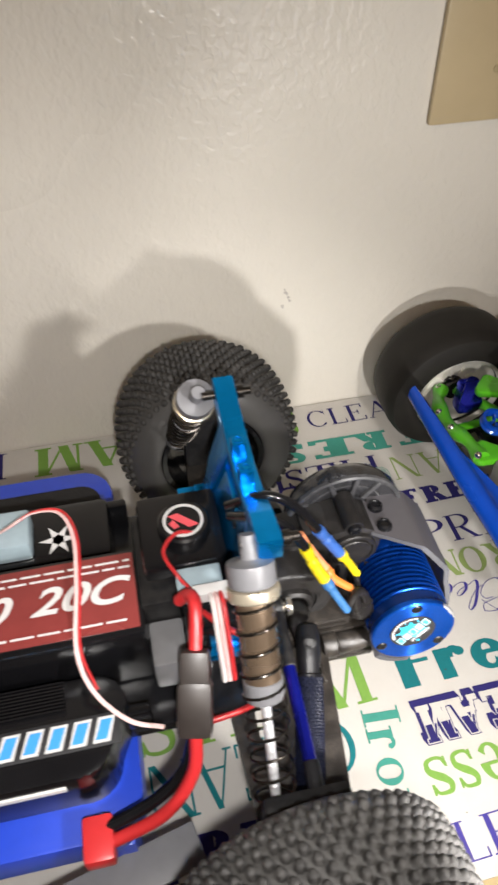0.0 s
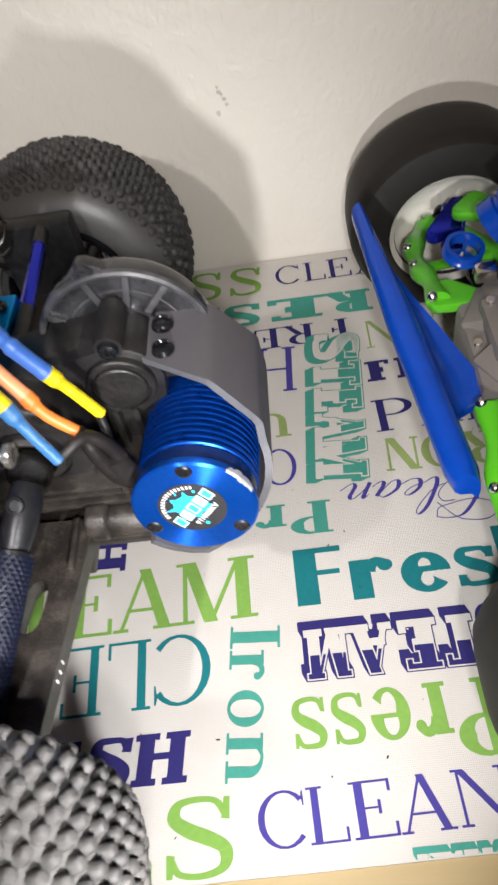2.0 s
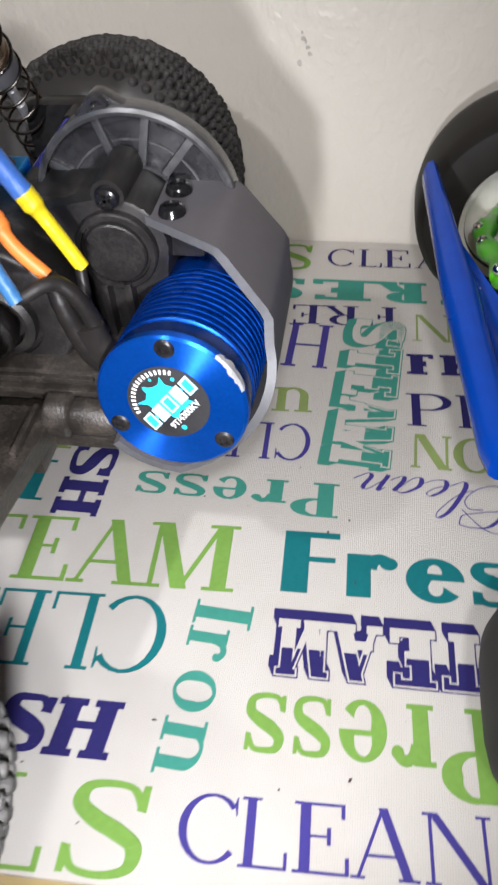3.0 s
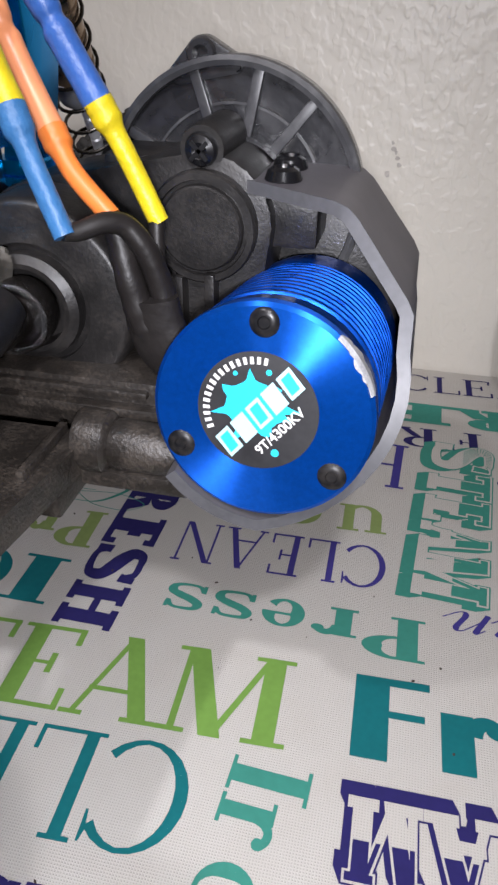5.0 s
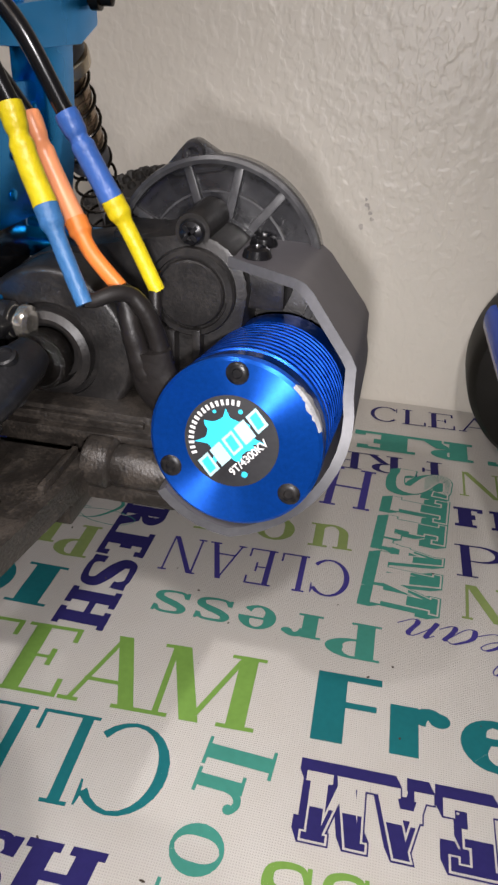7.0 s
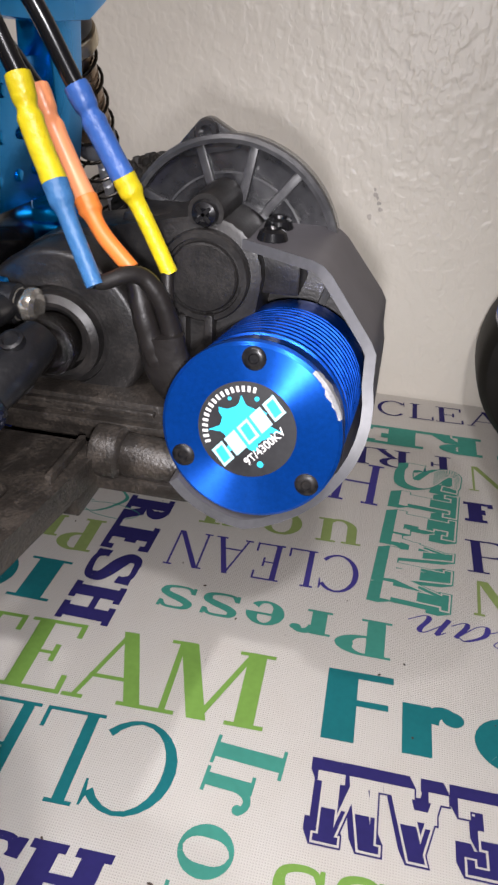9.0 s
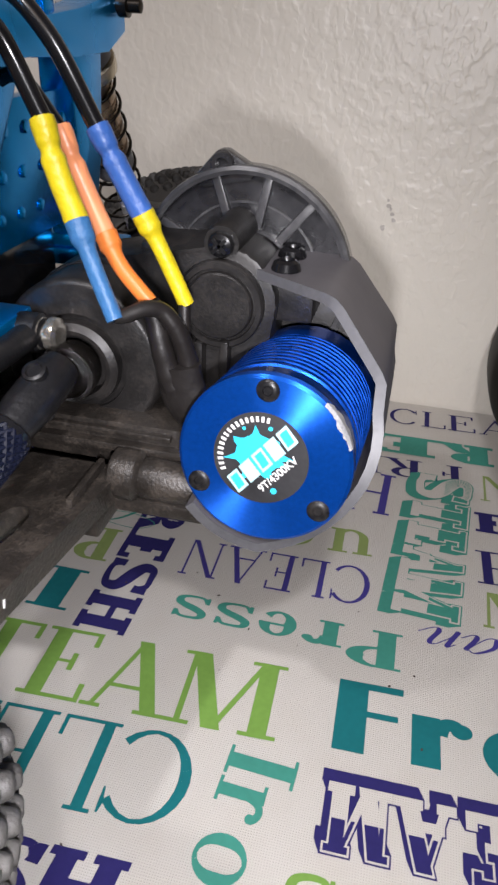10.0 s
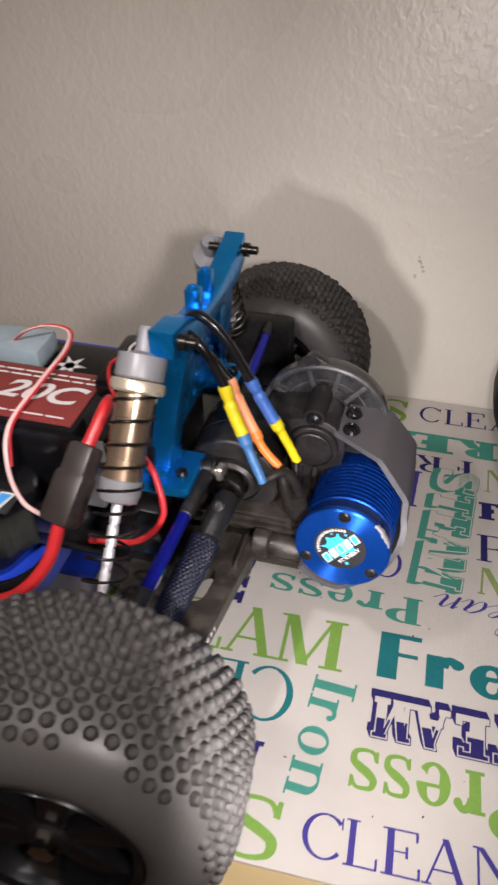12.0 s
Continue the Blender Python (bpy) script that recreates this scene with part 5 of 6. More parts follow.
# --- suspension arms, shafts and links ---
def side_parts(side):
    def Y(y):
        return y if side < 0 else 2 * 0.0155 - y
    # flat plate with two rounded slots
    b = bm_new()
    stops = sorted([-0.0100 - 0.078 * i / 16 for i in range(17)] + [-0.0312 - 0.0172 * (0.5 - 0.5 * math.cos(math.pi * i / 14)) for i in range(15)], reverse=True)
    rows = []
    for y in stops:
        u = (-0.010 - y) / 0.078
        left, right = -0.1090 + 0.0045 * u, -0.0585 - 0.0098 * u
        e = (y + 0.0312) / -0.0172
        open_by = max(0.0, 1 - abs(2 * e - 1) ** 4) ** 0.5 if 0 < e < 1 else 0.0
        run = [left]
        for mid, w in ((-0.0945, 0.0030), (right - 0.0125, 0.0034)):
            run += [mid - w * open_by, mid + w * open_by]
        rows.append([b.verts.new((x, Y(y), 0.0990 - 0.0005 * u)) for x in run + [right]])
    for p, q in zip(rows, rows[1:]):
        for k in (0, 2, 4):
            b.faces.new((p[k], p[k + 1], q[k + 1], q[k]))
    bmesh.ops.remove_doubles(b, verts=b.verts[:], dist=0.00002)
    ext = bmesh.ops.extrude_face_region(b, geom=b.faces[:])
    bmesh.ops.translate(b, verts=[v for v in ext["geom"] if isinstance(v, bmesh.types.BMVert)], vec=(0, 0, -0.0065))
    arm = part("suspension_arm", b, ARMBLACK, truck, "dusty black nylon lower suspension arm with slots")
    b = bm_new()
    box(b, (-0.1080, min(Y(-0.0240), Y(0.0020)), 0.0875), (-0.0600, max(Y(-0.0240), Y(0.0020)), 0.0924), 0.0008)
    part("root_web", b, ARMBLACK, arm)
    for x in (-0.0640, -0.1040):
        b = bm_new()
        box(b, (x - 0.0008, min(Y(-0.0290), Y(-0.0105)), 0.0988), (x + 0.0008, max(Y(-0.0290), Y(-0.0105)), 0.1010), 0.0004)
        part("rib", b, ARMBLACK, arm)
    if side < 0:
        for i in range(3):
            y = -0.0570 - i * 0.0028
            x = -0.0585 - (0.0098 / 0.078) * (-0.010 - y)
            b = bm_new()
            slab(b, [(-0.0003, -0.0009), (0.0001, -0.0009), (0.0004, 0.0009), (0.0, 0.0009)], Matrix.Translation((x - 0.0001, y, 0.0960)) @ at_x(0.0), 0.0004)
            part("print_bar", b, LABELWHITE, arm, "small white print on the arm's edge")
    a, c = Vector((-0.0718, Y(-0.0230), 0.1228)), Vector((-0.0865, Y(-0.0890), 0.0955))
    d = c - a
    b = bm_new()
    lathe(b, a, c, [(0.0022, -0.0105), (0.0042, -0.0094), (0.0051, -0.0060), (0.0052, 0.0), (0.0051, 0.005), (0.0045, 0.0090), (0.0044, 0.022)], 24)
    side_on = (c - a).cross(Vector((1, 0, 0))).normalized()
    lathe(b, a - side_on * 0.0050, a + side_on * 0.02, [(0.0024, -0.0012), (0.0024, -0.0010), (0.0016, -0.0006)], 16)
    lathe(b, a - d.normalized() * 0.002 + side_on * 0.0045, a + side_on * 0.02, [(0.0026, 0), (0.0026, 0.0016), (0.0019, 0.0018), (0.0016, 0.0012), (0.0003, 0.0012)], 18)
    s = part("drive_shaft", b, BLACK, truck, "black universal drive shaft with carbon sleeve")
    b = bm_new()
    rod(b, a + d * 0.155, a + d * 0.97, 0.0053)
    sl = part("carbon_sleeve", b, CARBON, s, "dark blue braided sleeve")
    b = bm_new()
    m, _ = basis(a + d * 0.16, c)
    for way in (1, -1):
        for i in range(18):
            pts = []
            for k in range(33):
                th = 2 * math.pi * (i / 18 + way * 1.25 * k / 32)
                pts.append(m @ Vector((0.0054 * math.cos(th), 0.0054 * math.sin(th), d.length * 0.80 * k / 32)))
            tube(b, pts, 0.00058, 6, 1)
    braid = part("braid", b, CARBON, sl)
    braid["kind"] = "stuff"
    b = bm_new()
    lathe(b, a + d * 0.14, c, [(0.0055, 0), (0.0058, 0.0004), (0.0058, 0.0018), (0.0055, 0.0022)], 20)
    part("sleeve_ring", b, GLOSSBLACK, s)
    a, c = Vector((-0.0815, Y(-0.0050), 0.1290)), Vector((-0.0845, Y(-0.0860), 0.1285))
    d = c - a
    b = bm_new()
    rod(b, a + d * 0.02, a + d * 0.34, 0.0032, 0.0028)
    lathe(b, a + Vector((-0.004, 0, 0)), a + Vector((0.01, 0, 0)), [(0.003, 0), (0.0046, 0.001), (0.0046, 0.006), (0.003, 0.007)], 18)
    link = part("camber_link", b, BLACK, truck, "camber link with deep blue turnbuckle")
    b = bm_new()
    rod(b, a + d * 0.80, a + d * 1.0, 0.0030)
    part("rod_end", b, BLACK, link)
    b = bm_new()
    rod(b, a + d * 0.32, a + d * 0.82, 0.0025, 0.0025, 10)
    part("turnbuckle", b, DEEP_BLUE, link, "deep blue anodised turnbuckle")
    b = bm_new()
    lathe(b, a + Vector((0.001, 0, 0)), a + Vector((0.02, 0, 0)), [(0.0036, -0.001), (0.0038, 0.0016), (0.0022, 0.0020), (0.0022, 0.0032), (0.0040, 0.0034), (0.0042, 0.0044), (0.0040, 0.0054), (0.0028, 0.0060), (0.0012, 0.0056)], 20)
    part("pivot_ball", b, STUD, link, "bright steel ball stud")
    b = bm_new()
    box(b, (-0.1050, min(Y(-0.0890), Y(-0.0790)), 0.0820), (-0.0720, max(Y(-0.0890), Y(-0.0790)), 0.1320), 0.003)
    rod(b, (-0.088, Y(-0.088), 0.0985), (-0.088, Y(-0.108), 0.0985), 0.006)
    part("hub_carrier", b, BLACK, truck, "black rear hub carrier")


side_parts(-1)
side_parts(1)


# --- chassis, battery, speed controller and wiring ---
def chassis():
    b = bm_new()
    box(b, (-0.40, -0.034, 0.0952), (-0.090, 0.079, 0.1030), 0.002)
    c = part("chassis_tub", b, GLOSSBLACK, truck, "glossy black plastic chassis tub")
    for y in (-0.034, 0.074):
        b = bm_new()
        box(b, (-0.40, y, 0.1032), (-0.140, y + 0.005, 0.1180), 0.0015)
        part("side_wall", b, GLOSSBLACK, c)
    b = bm_new()
    box(b, (-0.42, 0.040, 0.1030), (-0.148, 0.074, 0.1280), 0.004)
    tray = part("radio_box", b, GLOSSBLACK, truck, "black radio box beside the battery")
    b = bm_new()
    for i in range(6):
        an = i * 60
        slab(b, [(0.0, -0.0024), (0.0090, 0.0), (0.0, 0.0024)], Matrix.Translation((-0.1720, 0.0520, 0.1281)) @ Matrix.Rotation(radians(an), 4, "Z"), 0.0002)
    part("star_print", b, LABELWHITE, tray, "white star mark")
    b = bm_new()
    box(b, (-0.36, -0.0130, 0.1040), (-0.1360, 0.0290, 0.1440), 0.0035)
    bat = part("battery_pack", b, GLOSSBLACK, truck, "black battery pack with a red printed label")
    b = bm_new()
    box(b, (-0.35, -0.0100, 0.1437), (-0.1385, 0.0262, 0.1446), 0.0003)
    part("label", b, LABELRED, bat, "red foil battery label")
    lettering("20C", Matrix.Translation((-0.1630, 0.0080, 0.14485)) @ Matrix.Diagonal((1.25, 1, 1, 1)), 0.0175, LABELWHITE, bat, shear=0.35)
    lettering("0", Matrix.Translation((-0.1970, 0.0070, 0.14485)) @ Matrix.Diagonal((1.25, 1, 1, 1)), 0.0175, LABELWHITE, bat, shear=0.35)
    rr = random.Random(3)
    for y in (0.0222, 0.0190, -0.0062):
        x = -0.21
        while x < -0.142:
            w = rr.uniform(0.004, 0.011)
            b = bm_new()
            box(b, (x, y - 0.0004, 0.14462), (min(x + w, -0.140), y + 0.0005, 0.1448))
            part("print_bar", b, LABELWHITE, bat, "small white print")
            x += w + 0.0015
    # speed controller
    b = bm_new()
    slab(b, arc(-0.168, -0.043, 0.014, -90, 0, 6) + arc(-0.162, -0.031, 0.014, 0, 90, 6) + [(-0.36, -0.017), (-0.36, -0.057)], Matrix.Translation((0, 0, 0.0960)), 0.0300, 0.003)
    esc = part("speed_controller", b, GLOSSBLACK, truck, "black electronic speed controller with white and blue badge")
    b = bm_new()
    box(b, (-0.30, -0.0470, 0.1262), (-0.1515, -0.0345, 0.1268), 0.0002)
    part("badge", b, LABELBLACK, esc, "black badge with pale slanted bars")
    for i in range(7):
        x = -0.1550 - i * 0.0090
        for ink, d, z in ((LABELWHITE, 0.0, 0.12685), (LABELBLUE, 0.0011, 0.12700)):
            b = bm_new()
            slab(b, [(x - 0.0074 + d, -0.0458 + d), (x - 0.0008 - d, -0.0458 + d), (x + 0.0018 - d, -0.0360 - d), (x - 0.0048 + d, -0.0360 - d)], Matrix.Translation((0, 0, z)), 0.0002)
            part("badge_bar", b, ink, esc)
    b = bm_new()
    box(b, (-0.21, -0.0580, 0.1180), (-0.1740, -0.0565, 0.1212), 0.0005)
    part("strip", b, LABELWHITE, esc)
    for i in range(9):
        b = bm_new()
        box(b, (-0.30, -0.0310 + i * 0.0014, 0.1259), (-0.172, -0.0303 + i * 0.0014, 0.1290))
        part("cooling_fin", b, GLOSSBLACK, esc)
    # receiver in a clear case
    b = bm_new()
    box(b, (-0.225, 0.0430, 0.1282), (-0.1830, 0.0640, 0.1400), 0.002)
    part("receiver", b, CLEARGREY, truck, "receiver in a clear bluish case")
    # servo saver plate and gear knob near the tower
    b = bm_new()
    box(b, (-0.1375, -0.0020, 0.1130), (-0.1215, 0.0430, 0.1450), 0.002)
    gb = part("steering_servo", b, BLACK, truck, "black servo box with cables in front of the tower")
    b = bm_new()
    box(b, (-0.1360, -0.0230, 0.1130), (-0.1215, -0.0024, 0.1330), 0.002)
    part("servo_end", b, SERVOGREY, gb, "pale grey translucent servo end")
    b = bm_new()
    box(b, (-0.1210, -0.0180, 0.1100), (-0.0990, 0.0430, 0.1475), 0.002)
    box(b, (-0.1200, -0.0220, 0.1100), (-0.1120, -0.0182, 0.1380), 0.001)
    part("servo_bracket", b, GLOSSBLACK, gb, "black servo bracket")
    b = bm_new()
    box(b, (-0.1340, 0.0060, 0.1481), (-0.0990, 0.0440, 0.1580), 0.003)
    part("servo_lid", b, GLOSSBLACK, gb)
    b = bm_new()
    lathe(b, (-0.1150, 0.0230, 0.1578), (-0.1150, 0.0230, 0.18), [(0.0110, 0), (0.0110, 0.0055), (0.0100, 0.0065), (0.001, 0.0065)], 32)
    knob = part("round_cap", b, GLOSSBLACK, gb, "round black cap with a pink and white mark")
    b = bm_new()
    lathe(b, (-0.1150, 0.0230, 0.1644), (-0.1150, 0.0230, 0.18), [(0.0085, 0), (0.0085, 0.0003), (0.0072, 0.0003), (0.0072, 0)], 32, cap=False)
    part("cap_ring", b, LABELWHITE, gb)
    b = bm_new()
    slab(b, [(-0.006, 0.003), (-0.002, 0.004), (0.006, -0.003), (0.002, -0.004)], Matrix.Translation((-0.1150, 0.0230, 0.1644)), 0.0003)
    slab(b, [(-0.006, -0.001), (-0.004, 0.001), (-0.002, -0.003), (-0.004, -0.004)], Matrix.Translation((-0.1150, 0.0230, 0.1644)), 0.00035)
    part("cap_mark", b, REDPRINT, gb)
    b = bm_new()
    box(b, (-0.122, -0.0070, 0.1482), (-0.1035, 0.0055, 0.1560), 0.001)
    part("plug", b, CLEARGREY, gb)
    b = bm_new()
    box(b, (-0.1160, -0.0110, 0.1540), (-0.1010, -0.0060, 0.1600), 0.0006)
    part("white_plug", b, LABELWHITE, gb, "white cable plug")
    for dx, m in ((-0.0035, WHITEWIRE), (-0.0015, PINKWIRE), (0.0005, REDWIRE)):
        b = bm_new()
        tube(b, [(-0.1065 + dx, -0.0090, 0.1585), (-0.1060 + dx, -0.0160, 0.1600), (-0.1060 + dx, -0.0270, 0.1500), (-0.1055 + dx, -0.0330, 0.1300)], 0.0010)
        part("cable", b, m, gb)


chassis()


def wiring():
    b = bm_new()
    tube(b, [(-0.1080, 0.0160, 0.1620), (-0.1180, 0.0160, 0.1660), (-0.1250, 0.0080, 0.1660), (-0.1210, -0.0030, 0.1640), (-0.1170, -0.0060, 0.1580)], 0.0008)
    w = part("power_cable", b, REDWIRE, truck, "red power cable with a grey plug")
    b = bm_new()
    tube(b, [(-0.1220, -0.0090, 0.1560), (-0.1180, -0.0110, 0.1620), (-0.1165, -0.0180, 0.1640), (-0.1195, -0.0330, 0.1540)], 0.0026)
    part("upper_wire", b, REDWIRE, w)
    a, c = Vector((-0.1195, -0.0320, 0.1545)), Vector((-0.1240, -0.0540, 0.1350))
    b = bm_new()
    m, L = basis(a, c)
    box(b, (-0.0056, -0.0048, -0.002), (0.0056, 0.0048, L * 0.55), 0.0024, m)
    box(b, (-0.0066, -0.0056, L * 0.30), (0.0066, 0.0056, L), 0.0028, m)
    part("plug_shell", b, PLUGGREY, w, "dark grey battery plug")
    b = bm_new()
    tube(b, [(-0.1235, -0.0535, 0.1355), (-0.1270, -0.0625, 0.1220), (-0.1400, -0.0700, 0.1080), (-0.1640, -0.0735, 0.0990)], 0.0026)
    part("lower_wire", b, REDWIRE, w)
    b = bm_new()
    tube(b, [(-0.1235, -0.0510, 0.1345), (-0.1300, -0.0590, 0.1180), (-0.1430, -0.0640, 0.1070), (-0.1620, -0.0680, 0.1010)], 0.0026)
    part("lower_wire", b, GLOSSBLACK, w)
    b = bm_new()
    box(b, (-0.1720, -0.0800, 0.0932), (-0.1600, -0.0630, 0.1035), 0.002)
    part("plug_end", b, REDWIRE, w, "red plug end")
    b = bm_new()
    pts = [(-0.2000, 0.0500, 0.1400), (-0.1900, 0.0480, 0.1480), (-0.1800, 0.0520, 0.1500), (-0.1680, 0.0500, 0.1500), (-0.1620, 0.0350, 0.1500), (-0.1620, 0.0100, 0.1490), (-0.1640, -0.0150, 0.1440), (-0.1600, -0.0280, 0.1330), (-0.1480, -0.0400, 0.1280), (-0.1350, -0.0450, 0.1270)]
    tube(b, pts, 0.0009, 10, 8, 0.5)
    s = part("signal_cable", b, PINKWIRE, truck, "thin white and red ribbon cable")
    b = bm_new()
    tube(b, [(p[0] + 0.0015, p[1] + 0.0005, p[2] + 0.0002) for p in pts[:8]], 0.0006, 8)
    part("red_strand", b, REDWIRE, s)
    b = bm_new()
    tube(b, [(-0.1160, -0.0060, 0.1450), (-0.1070, -0.0200, 0.1500), (-0.0985, -0.0265, 0.1490), (-0.0930, -0.0310, 0.1440), (-0.0900, -0.0360, 0.1300), (-0.1000, -0.0400, 0.1180), (-0.1200, -0.0420, 0.1150)], 0.0013)
    part("red_loop", b, REDWIRE, s)


wiring()


# ---- second truck: front end with slick tyres ----
buggy = thing("street_truck", "radio-controlled truck with lime-green arms, blue bumper and slick tyres", "model truck")


def slick_wheel(center, out):
    cx, cy, cz = center
    half = 0.0215
    K = half / 0.024
    RIM = 0.90
    a, c = (cx, cy - half * out, cz), (cx, cy + half * out, cz)
    b = bm_new()
    SIZE = 0.920
    prof = [(0.0335, 0.0030), (0.0352, 0.0), (0.0450, -0.0008), (0.0520, 0.0018), (0.0550, 0.0065), (0.0560, 0.0130), (0.0562, 0.0240), (0.0560, 0.0350), (0.0550, 0.0415), (0.0520, 0.0462), (0.0450, 0.0488), (0.0352, 0.048), (0.0335, 0.0450)]
    lathe(b, a, c, [(r * SIZE, h * K) for r, h in prof + [(0.0312, 0.044), (0.0312, 0.004), prof[0]]], 80, cap=False)
    w = part("tyre", b, SLICK, buggy, "smooth black slick tyre")
    b = bm_new()
    lathe(b, a, c, [(r * SIZE * RIM, h * K) for r, h in [(0.0350, 0.003), (0.0382, 0.0004), (0.0382, 0.0022), (0.0362, 0.0034), (0.0345, 0.007), (0.0300, 0.011), (0.0200, 0.014), (0.0090, 0.015), (0.0060, 0.015), (0.0060, 0.021), (0.0240, 0.020), (0.0352, 0.018), (0.0382, 0.0455), (0.0382, 0.0475), (0.0355, 0.046), (0.0350, 0.003)]], 56, cap=False)
    r = part("rim", b, WHITERIM, w, "off-white dish rim")
    m, _ = basis(a, c)
    for i in range(10):
        b = bm_new()
        box(b, (0.010, -0.0007, 0.0118), (0.0290, 0.0007, 0.0150), 0.0003, m @ Matrix.Rotation(2 * math.pi * i / 10, 4, "Z"))
        part("rim_rib", b, WHITERIM, w)
    b = bm_new()
    lathe(b, a, c, [(0.004, 0.006), (0.008, 0.007), (0.008, 0.030), (0.004, 0.031)], 20)
    part("hub", b, GLOSSBLACK, w)


slick_wheel((0.0968, 0.1970, 0.0524), 1)
slick_wheel((0.1110, -0.0535, 0.0524), -1)


def front_end():
    # bumper: long blade with a wide keel
    b = bm_new()
    n = 44
    rows = []
    for i in range(n + 1):
        u = i / n
        y = 0.150 - 0.1425 * u
        x = 0.0465 + 0.0205 * u
        z = 0.0890 - 0.0200 * u
        w = 0.0032 + 0.0032 * min(1.0, 2.2 * u) * min(1.0, 12 * (1.04 - u))
        keel = 0.0165 * min(max((u - 0.15) / 0.5, 0), 1) ** 1.2 * min(max((0.77 - u) / 0.05, 0), 1)
        cut = [(-w, -0.001), (-w * 0.9, 0.0024), (-w * 0.5, 0.0052), (w * 0.1, 0.0060), (w * 0.65, 0.0042), (w, -0.0006), (w + keel * 0.2, -0.0042), (w + keel * 0.65, -0.0062), (w + keel, -0.0052), (w + keel, -0.0090), (w * 0.4, -0.0058), (-w * 0.4, -0.0056), (-w * 0.9, -0.0038)]
        rows.append([b.verts.new((x + px, y, z + pz)) for px, pz in cut])
    for p, q in zip(rows, rows[1:]):
        for k in range(13):
            b.faces.new((p[k], p[(k + 1) % 13], q[(k + 1) % 13], q[k]))
    b.faces.new(rows[0][::-1])
    b.faces.new(rows[-1])
    part("bumper", b, BUMPER, buggy, "glossy blue nylon front bumper", sharp=0.95)
    # nose block
    b = bm_new()
    slab(b, [(0.081, 0.048), (0.081, 0.096), (0.098, 0.112), (0.150, 0.112), (0.150, 0.040), (0.096, 0.036)], Matrix.Translation((0, 0, 0.0480)), 0.026, 0.003)
    box(b, (0.088, 0.056, 0.0738), (0.102, 0.090, 0.0830), 0.003)
    nose = part("nose_block", b, NOSEGREY, buggy, "grey plastic front bulkhead")
    b = bm_new()
    box(b, (0.104, 0.044, 0.0745), (0.18, 0.105, 0.0860), 0.003)
    part("bulkhead_top", b, BLACK, nose)
    b = bm_new()
    rod(b, (0.1065, 0.0565, 0.0855), (0.1065, 0.0565, 0.0884), 0.0046)
    box(b, (0.1065, 0.0640, 0.0858), (0.150, 0.0880, 0.0960), 0.0022)
    rod(b, (0.1130, 0.0770, 0.0955), (0.1130, 0.0770, 0.0995), 0.0050)
    part("servo_horn", b, BARE, nose, "satin metal servo and horn")
    b = bm_new()
    lathe(b, (0.1065, 0.0565, 0.0885), (0.1065, 0.0565, 0.12), [(0.0050, 0), (0.0050, 0.0012), (0.0012, 0.0013), (0.0010, 0.0003)], 24)
    part("horn_disc", b, LABELWHITE, nose, "white servo disc")
    b = bm_new()
    box(b, (0.100, 0.000, 0.040), (0.42, 0.155, 0.0470), 0.002)
    part("chassis_plate", b, GLOSSBLACK, buggy, "black chassis plate")
    for x, y, z in ((0.0920, 0.0860, 0.0833), (0.0920, 0.0620, 0.0833), (0.0845, 0.0720, 0.0742)):
        b = bm_new()
        rod(b, (x, y, z - 0.0006), (x, y, z + 0.0014), 0.0020)
        part("screw", b, STEEL, nose)
    for x, y, turn in ((0.0830, 0.0900, -28), (0.0830, 0.0560, 28)):
        b = bm_new()
        box(b, (-0.008, -0.012, -0.006), (0.010, 0.012, 0.0045), 0.0012, Matrix.Translation((x + 0.0105, y, 0.0745)) @ Matrix.Rotation(radians(turn), 4, "Z") @ Matrix.Rotation(radians(-24), 4, "Y"))
        part("nose_facet", b, NOSEGREY, nose)
    for s in (1, -1):
        def Y(y):
            return y if s > 0 else 2 * 0.0735 - y
        # lower arm: knuckled front rail, a rear rail and a web
        o = 0.0 if s > 0 else 0.0065

        def A(y):
            return y if s > 0 else 0.1395 - y
        b = bm_new()
        tube(b, [(0.0745 + o, A(0.1010), 0.0735), (0.0740 + o, A(0.1180), 0.0710), (0.0725 + o, A(0.1340), 0.0655), (0.0735 + o, A(0.1540), 0.0605), (0.0790 + o, A(0.1720), 0.0560), (0.0860 + o, A(0.1840), 0.0540)], lambda u: 0.0047 + 0.0008 * math.cos(u * 19), 14, 8, 0.85)
        arm = part("suspension_arm", b, GREEN_AL, buggy, "lime-green suspension arm with steel pivot balls")
        b = bm_new()
        slab(b, hull([(0.0745 + o, A(0.1020), 0.0042), (0.0800 + o, A(0.1120), 0.0030), (0.0975, A(0.0990), 0.0022)]), Matrix.Translation((0, 0, 0.0690)), 0.0052, 0.0012)
        part("inner_fork", b, GREEN_AL, arm)
        b = bm_new()
        tube(b, [(0.1200, A(0.1120), 0.0680), (0.1100, A(0.1450), 0.0620), (0.0960, A(0.1800), 0.0550)], 0.0042, 12, 6, 0.7)
        part("rear_rail", b, GREEN_AL, arm)
        b = bm_new()
        tube(b, [(0.0740 + o, A(0.1360), 0.0640), (0.1110, A(0.1420), 0.0620)], 0.0030, 10, 6, 0.6)
        part("web", b, GREEN_AL, arm)
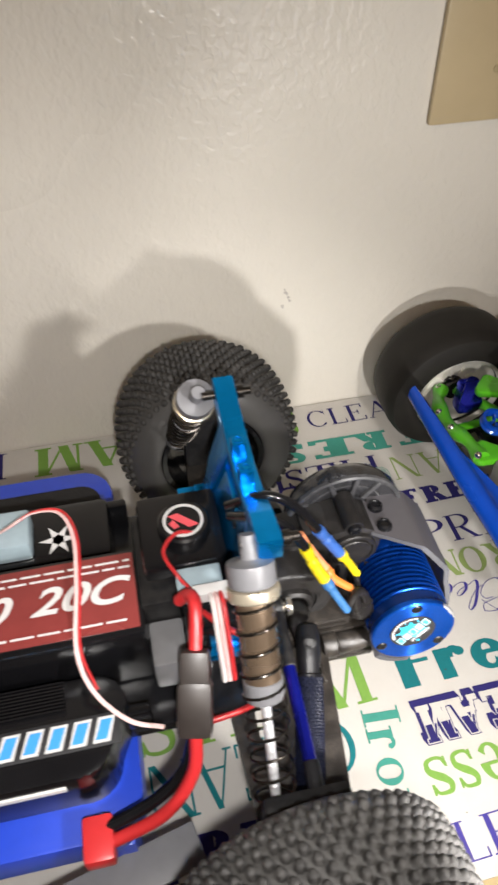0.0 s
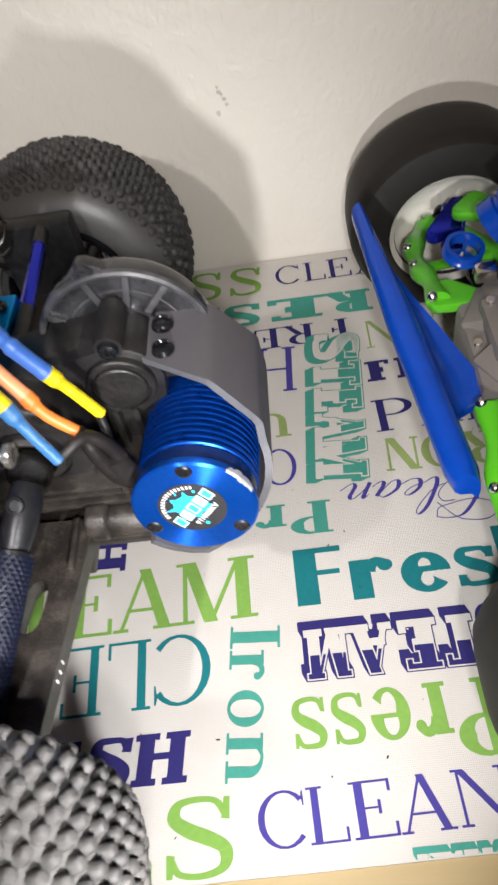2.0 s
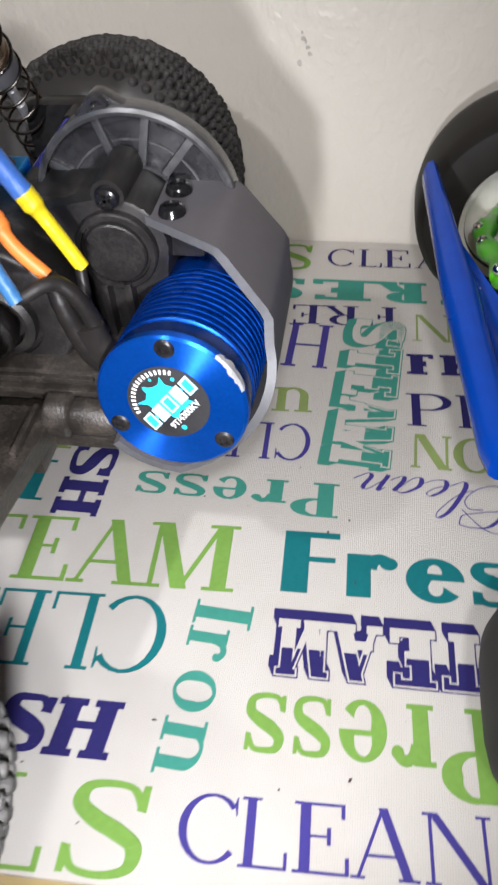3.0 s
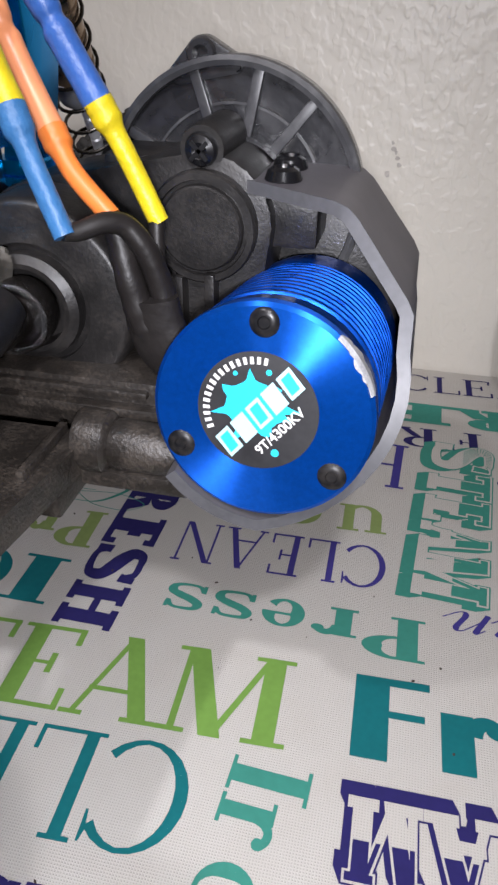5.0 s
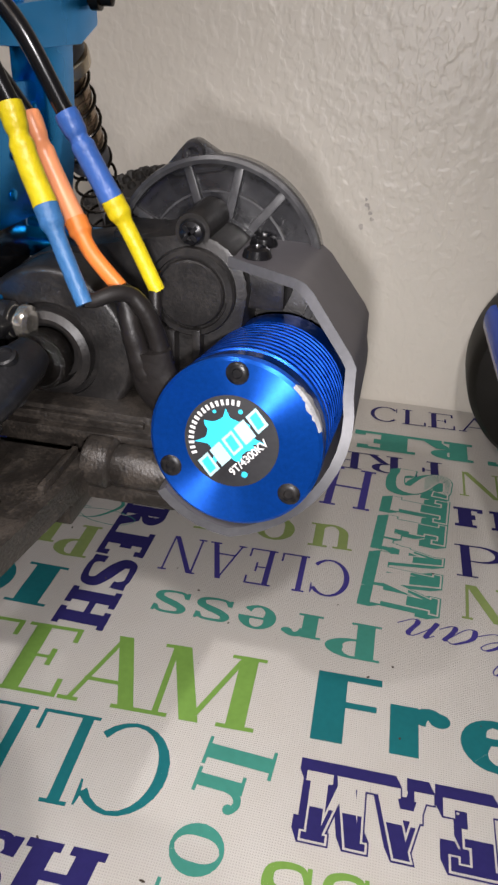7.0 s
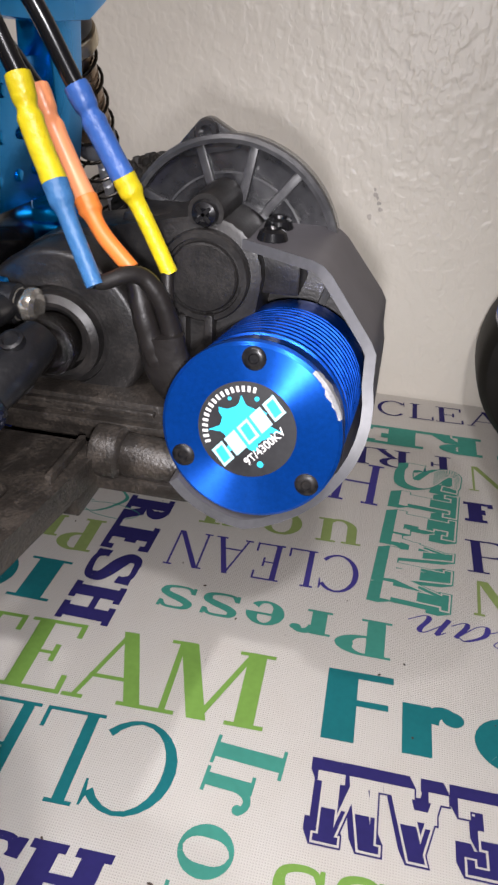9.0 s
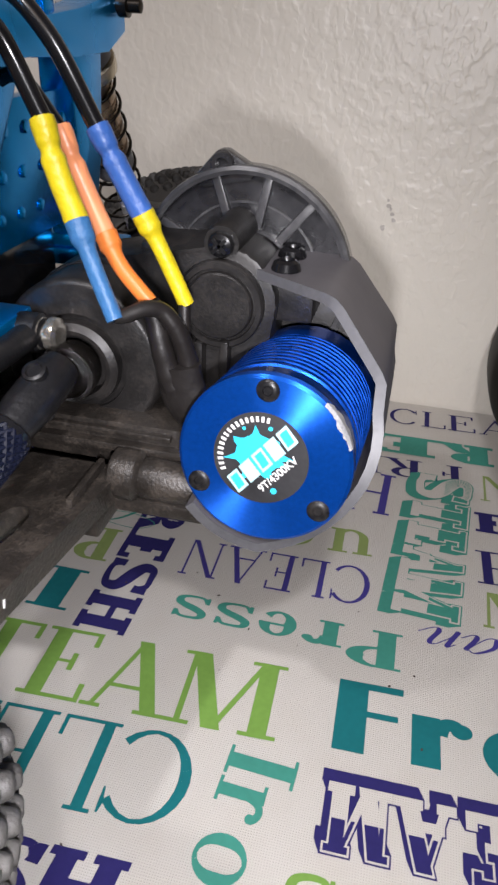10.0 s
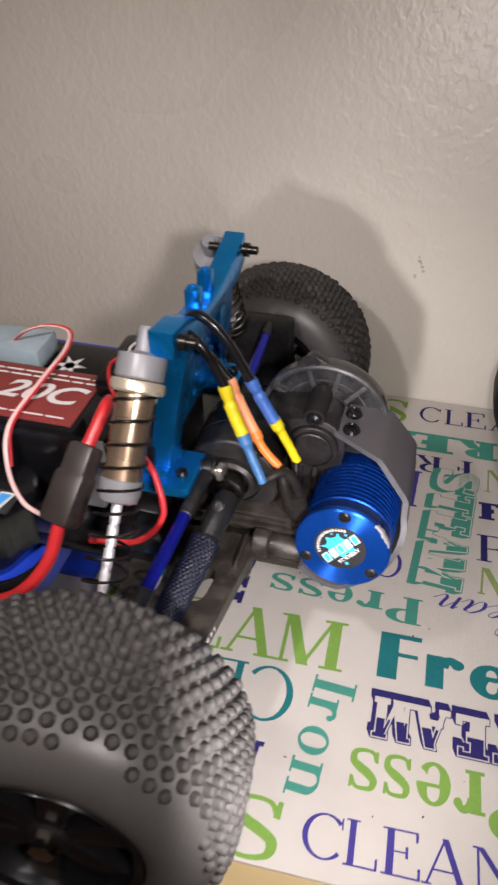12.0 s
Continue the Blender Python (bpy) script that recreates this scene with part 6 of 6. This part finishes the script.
        for p in ((0.0720 + o, A(0.1010), 0.0772), (0.0700 + o, A(0.1340), 0.0690), (0.0708 + o, A(0.1540), 0.0638), (0.0835 + o, A(0.1830), 0.0575)):
            b = bm_new()
            lathe(b, (p[0], p[1], p[2] - 0.0015), (p[0] - 0.003, p[1], p[2] + 0.01), [(0.0022, 0), (0.0024, 0.0012), (0.0019, 0.0024), (0.0010, 0.0030), (0.0007, 0.0022)], 14)
            part("pivot_ball", b, STEEL, arm, "bright steel pivot ball")
        # caster block with a wing, hub and upper arm
        q = 0.0 if s > 0 else 0.014
        b = bm_new()
        slab(b, hull([(0.0800 + q, Y(0.1420), 0.0034), (0.0950 + q, Y(0.1620), 0.0042), (0.0900 + q, Y(0.1440), 0.0030)]), Matrix.Translation((0, 0, 0.0745)), 0.0060, 0.0014)
        cb = part("caster_block", b, DEEP_BLUE, buggy, "deep blue anodised caster block")
        b = bm_new()
        box(b, (0.0890, min(Y(0.160), Y(0.172)), 0.050), (0.1000, max(Y(0.160), Y(0.172)), 0.0742), 0.003)
        part("hub_post", b, DEEP_BLUE, cb)
        b = bm_new()
        slab(b, hull([(0.0930, Y(0.1475), 0.0040), (0.1010, Y(0.1560), 0.0036), (0.1180, Y(0.1400), 0.0030)]), Matrix.Translation((0, 0, 0.0815)), 0.0050, 0.0012)
        part("upper_arm", b, GREEN_AL, buggy, "lime-green upper arm")
        if s > 0:
            # open hoop of the spring seat in front of the shock
            b = bm_new()
            foot, top = Vector((0.0870, 0.1175, 0.0835)), Vector((0.0885, 0.1160, 0.0935))
            lathe(b, foot, top, [(0.0068, 0.0), (0.0086, 0.0), (0.0088, 0.0012), (0.0080, 0.0020), (0.0080, 0.0034), (0.0088, 0.0042), (0.0086, 0.0056), (0.0068, 0.0056), (0.0068, 0.0)], 32, cap=False)
            seat = part("spring_seat", b, BUMPER, buggy, "open blue spring seat with three spokes")
            for turn in (20, 140, 260):
                b = bm_new()
                box(b, (0.0010, -0.0008, 0.0008), (0.0072, 0.0008, 0.0032), 0.0002, basis(foot, top)[0] @ Matrix.Rotation(radians(turn), 4, "Z"))
                part("spoke", b, BUMPER, seat)
            b = bm_new()
            box(b, (0.0895, 0.1010, 0.0800), (0.0985, 0.1085, 0.0862), 0.0012)
            part("steering_block", b, STEEL, buggy, "bright metal steering block")
        # shock lying back to the tower
        a, c = Vector((0.0985, Y(0.1215), 0.0935)), Vector((0.1330, Y(0.1175), 0.1240))
        d = c - a
        b = bm_new()
        rod(b, a + d * 0.35, a + d * 0.95, 0.0072)
        sh = part("shock_absorber", b, STEEL, buggy, "bright shock absorber with blue spring")
        b = bm_new()
        coil(b, a + d * 0.02, a + d * 0.6, 0.0090, 0.0010, 6)
        part("spring", b, DEEP_BLUE, sh, "blue coil spring")
        b = bm_new()
        lathe(b, a, c, [(0.004, 0), (0.0105, 0.001), (0.0105, 0.008), (0.0090, 0.0085), (0.0090, 0.0105), (0.0105, 0.011), (0.0105, 0.016), (0.004, 0.017)], 28)
        lathe(b, a + d * 0.58, c, [(0.008, 0), (0.0100, 0.001), (0.0100, 0.006), (0.008, 0.007)], 28)
        part("spring_cup", b, BUMPER, sh, "blue ribbed spring cup")
        b = bm_new()
        rm = Matrix.Translation((0.1330, Y(0.1360), 0.1180)) @ Matrix.Rotation(radians(-42 * s), 4, "Z") @ Matrix.Rotation(radians(-20), 4, "Y")
        box(b, (-0.0160, -0.0120, -0.0090), (0.0160, 0.0120, 0.0045), 0.0030, rm)
        box(b, (-0.0110, -0.0075, 0.0040), (0.0110, 0.0075, 0.0058), 0.0012, rm)
        part("reservoir", b, STEEL, sh, "polished metal shock reservoir")
        b = bm_new()
        rod(b, (0.094, Y(0.185), 0.0568), (0.0985 if s > 0 else 0.106, Y(0.205), 0.0568), 0.005)
        part("axle", b, GLOSSBLACK, buggy)
    b = bm_new()
    slab(b, [(0.030, 0.0940), (0.117, 0.0940), (0.128, 0.1240), (0.110, 0.1300), (0.0735, 0.1120), (0.037, 0.1300), (0.019, 0.1240)], at_x(0.142), 0.005, 0.0008)
    part("shock_tower", b, DEEP_BLUE, buggy, "deep blue front shock tower")
    b = bm_new()
    tube(b, [(0.1000, 0.0830, 0.1010), (0.1200, 0.1000, 0.1120), (0.1400, 0.1170, 0.1220)], 0.0036, 12, 6, 0.6)
    tube(b, [(0.1010, 0.0820, 0.1010), (0.1210, 0.0910, 0.1100), (0.1410, 0.0990, 0.1180)], 0.0034, 12, 6, 0.6)
    brace = part("brace", b, MOTOR_BLUE, buggy, "blue anodised forked brace")
    b = bm_new()
    rod(b, (0.1045, 0.0840, 0.0840), (0.1015, 0.0835, 0.1015), 0.0028)
    part("pivot_pin", b, GLOSSBLACK, brace)


front_end()
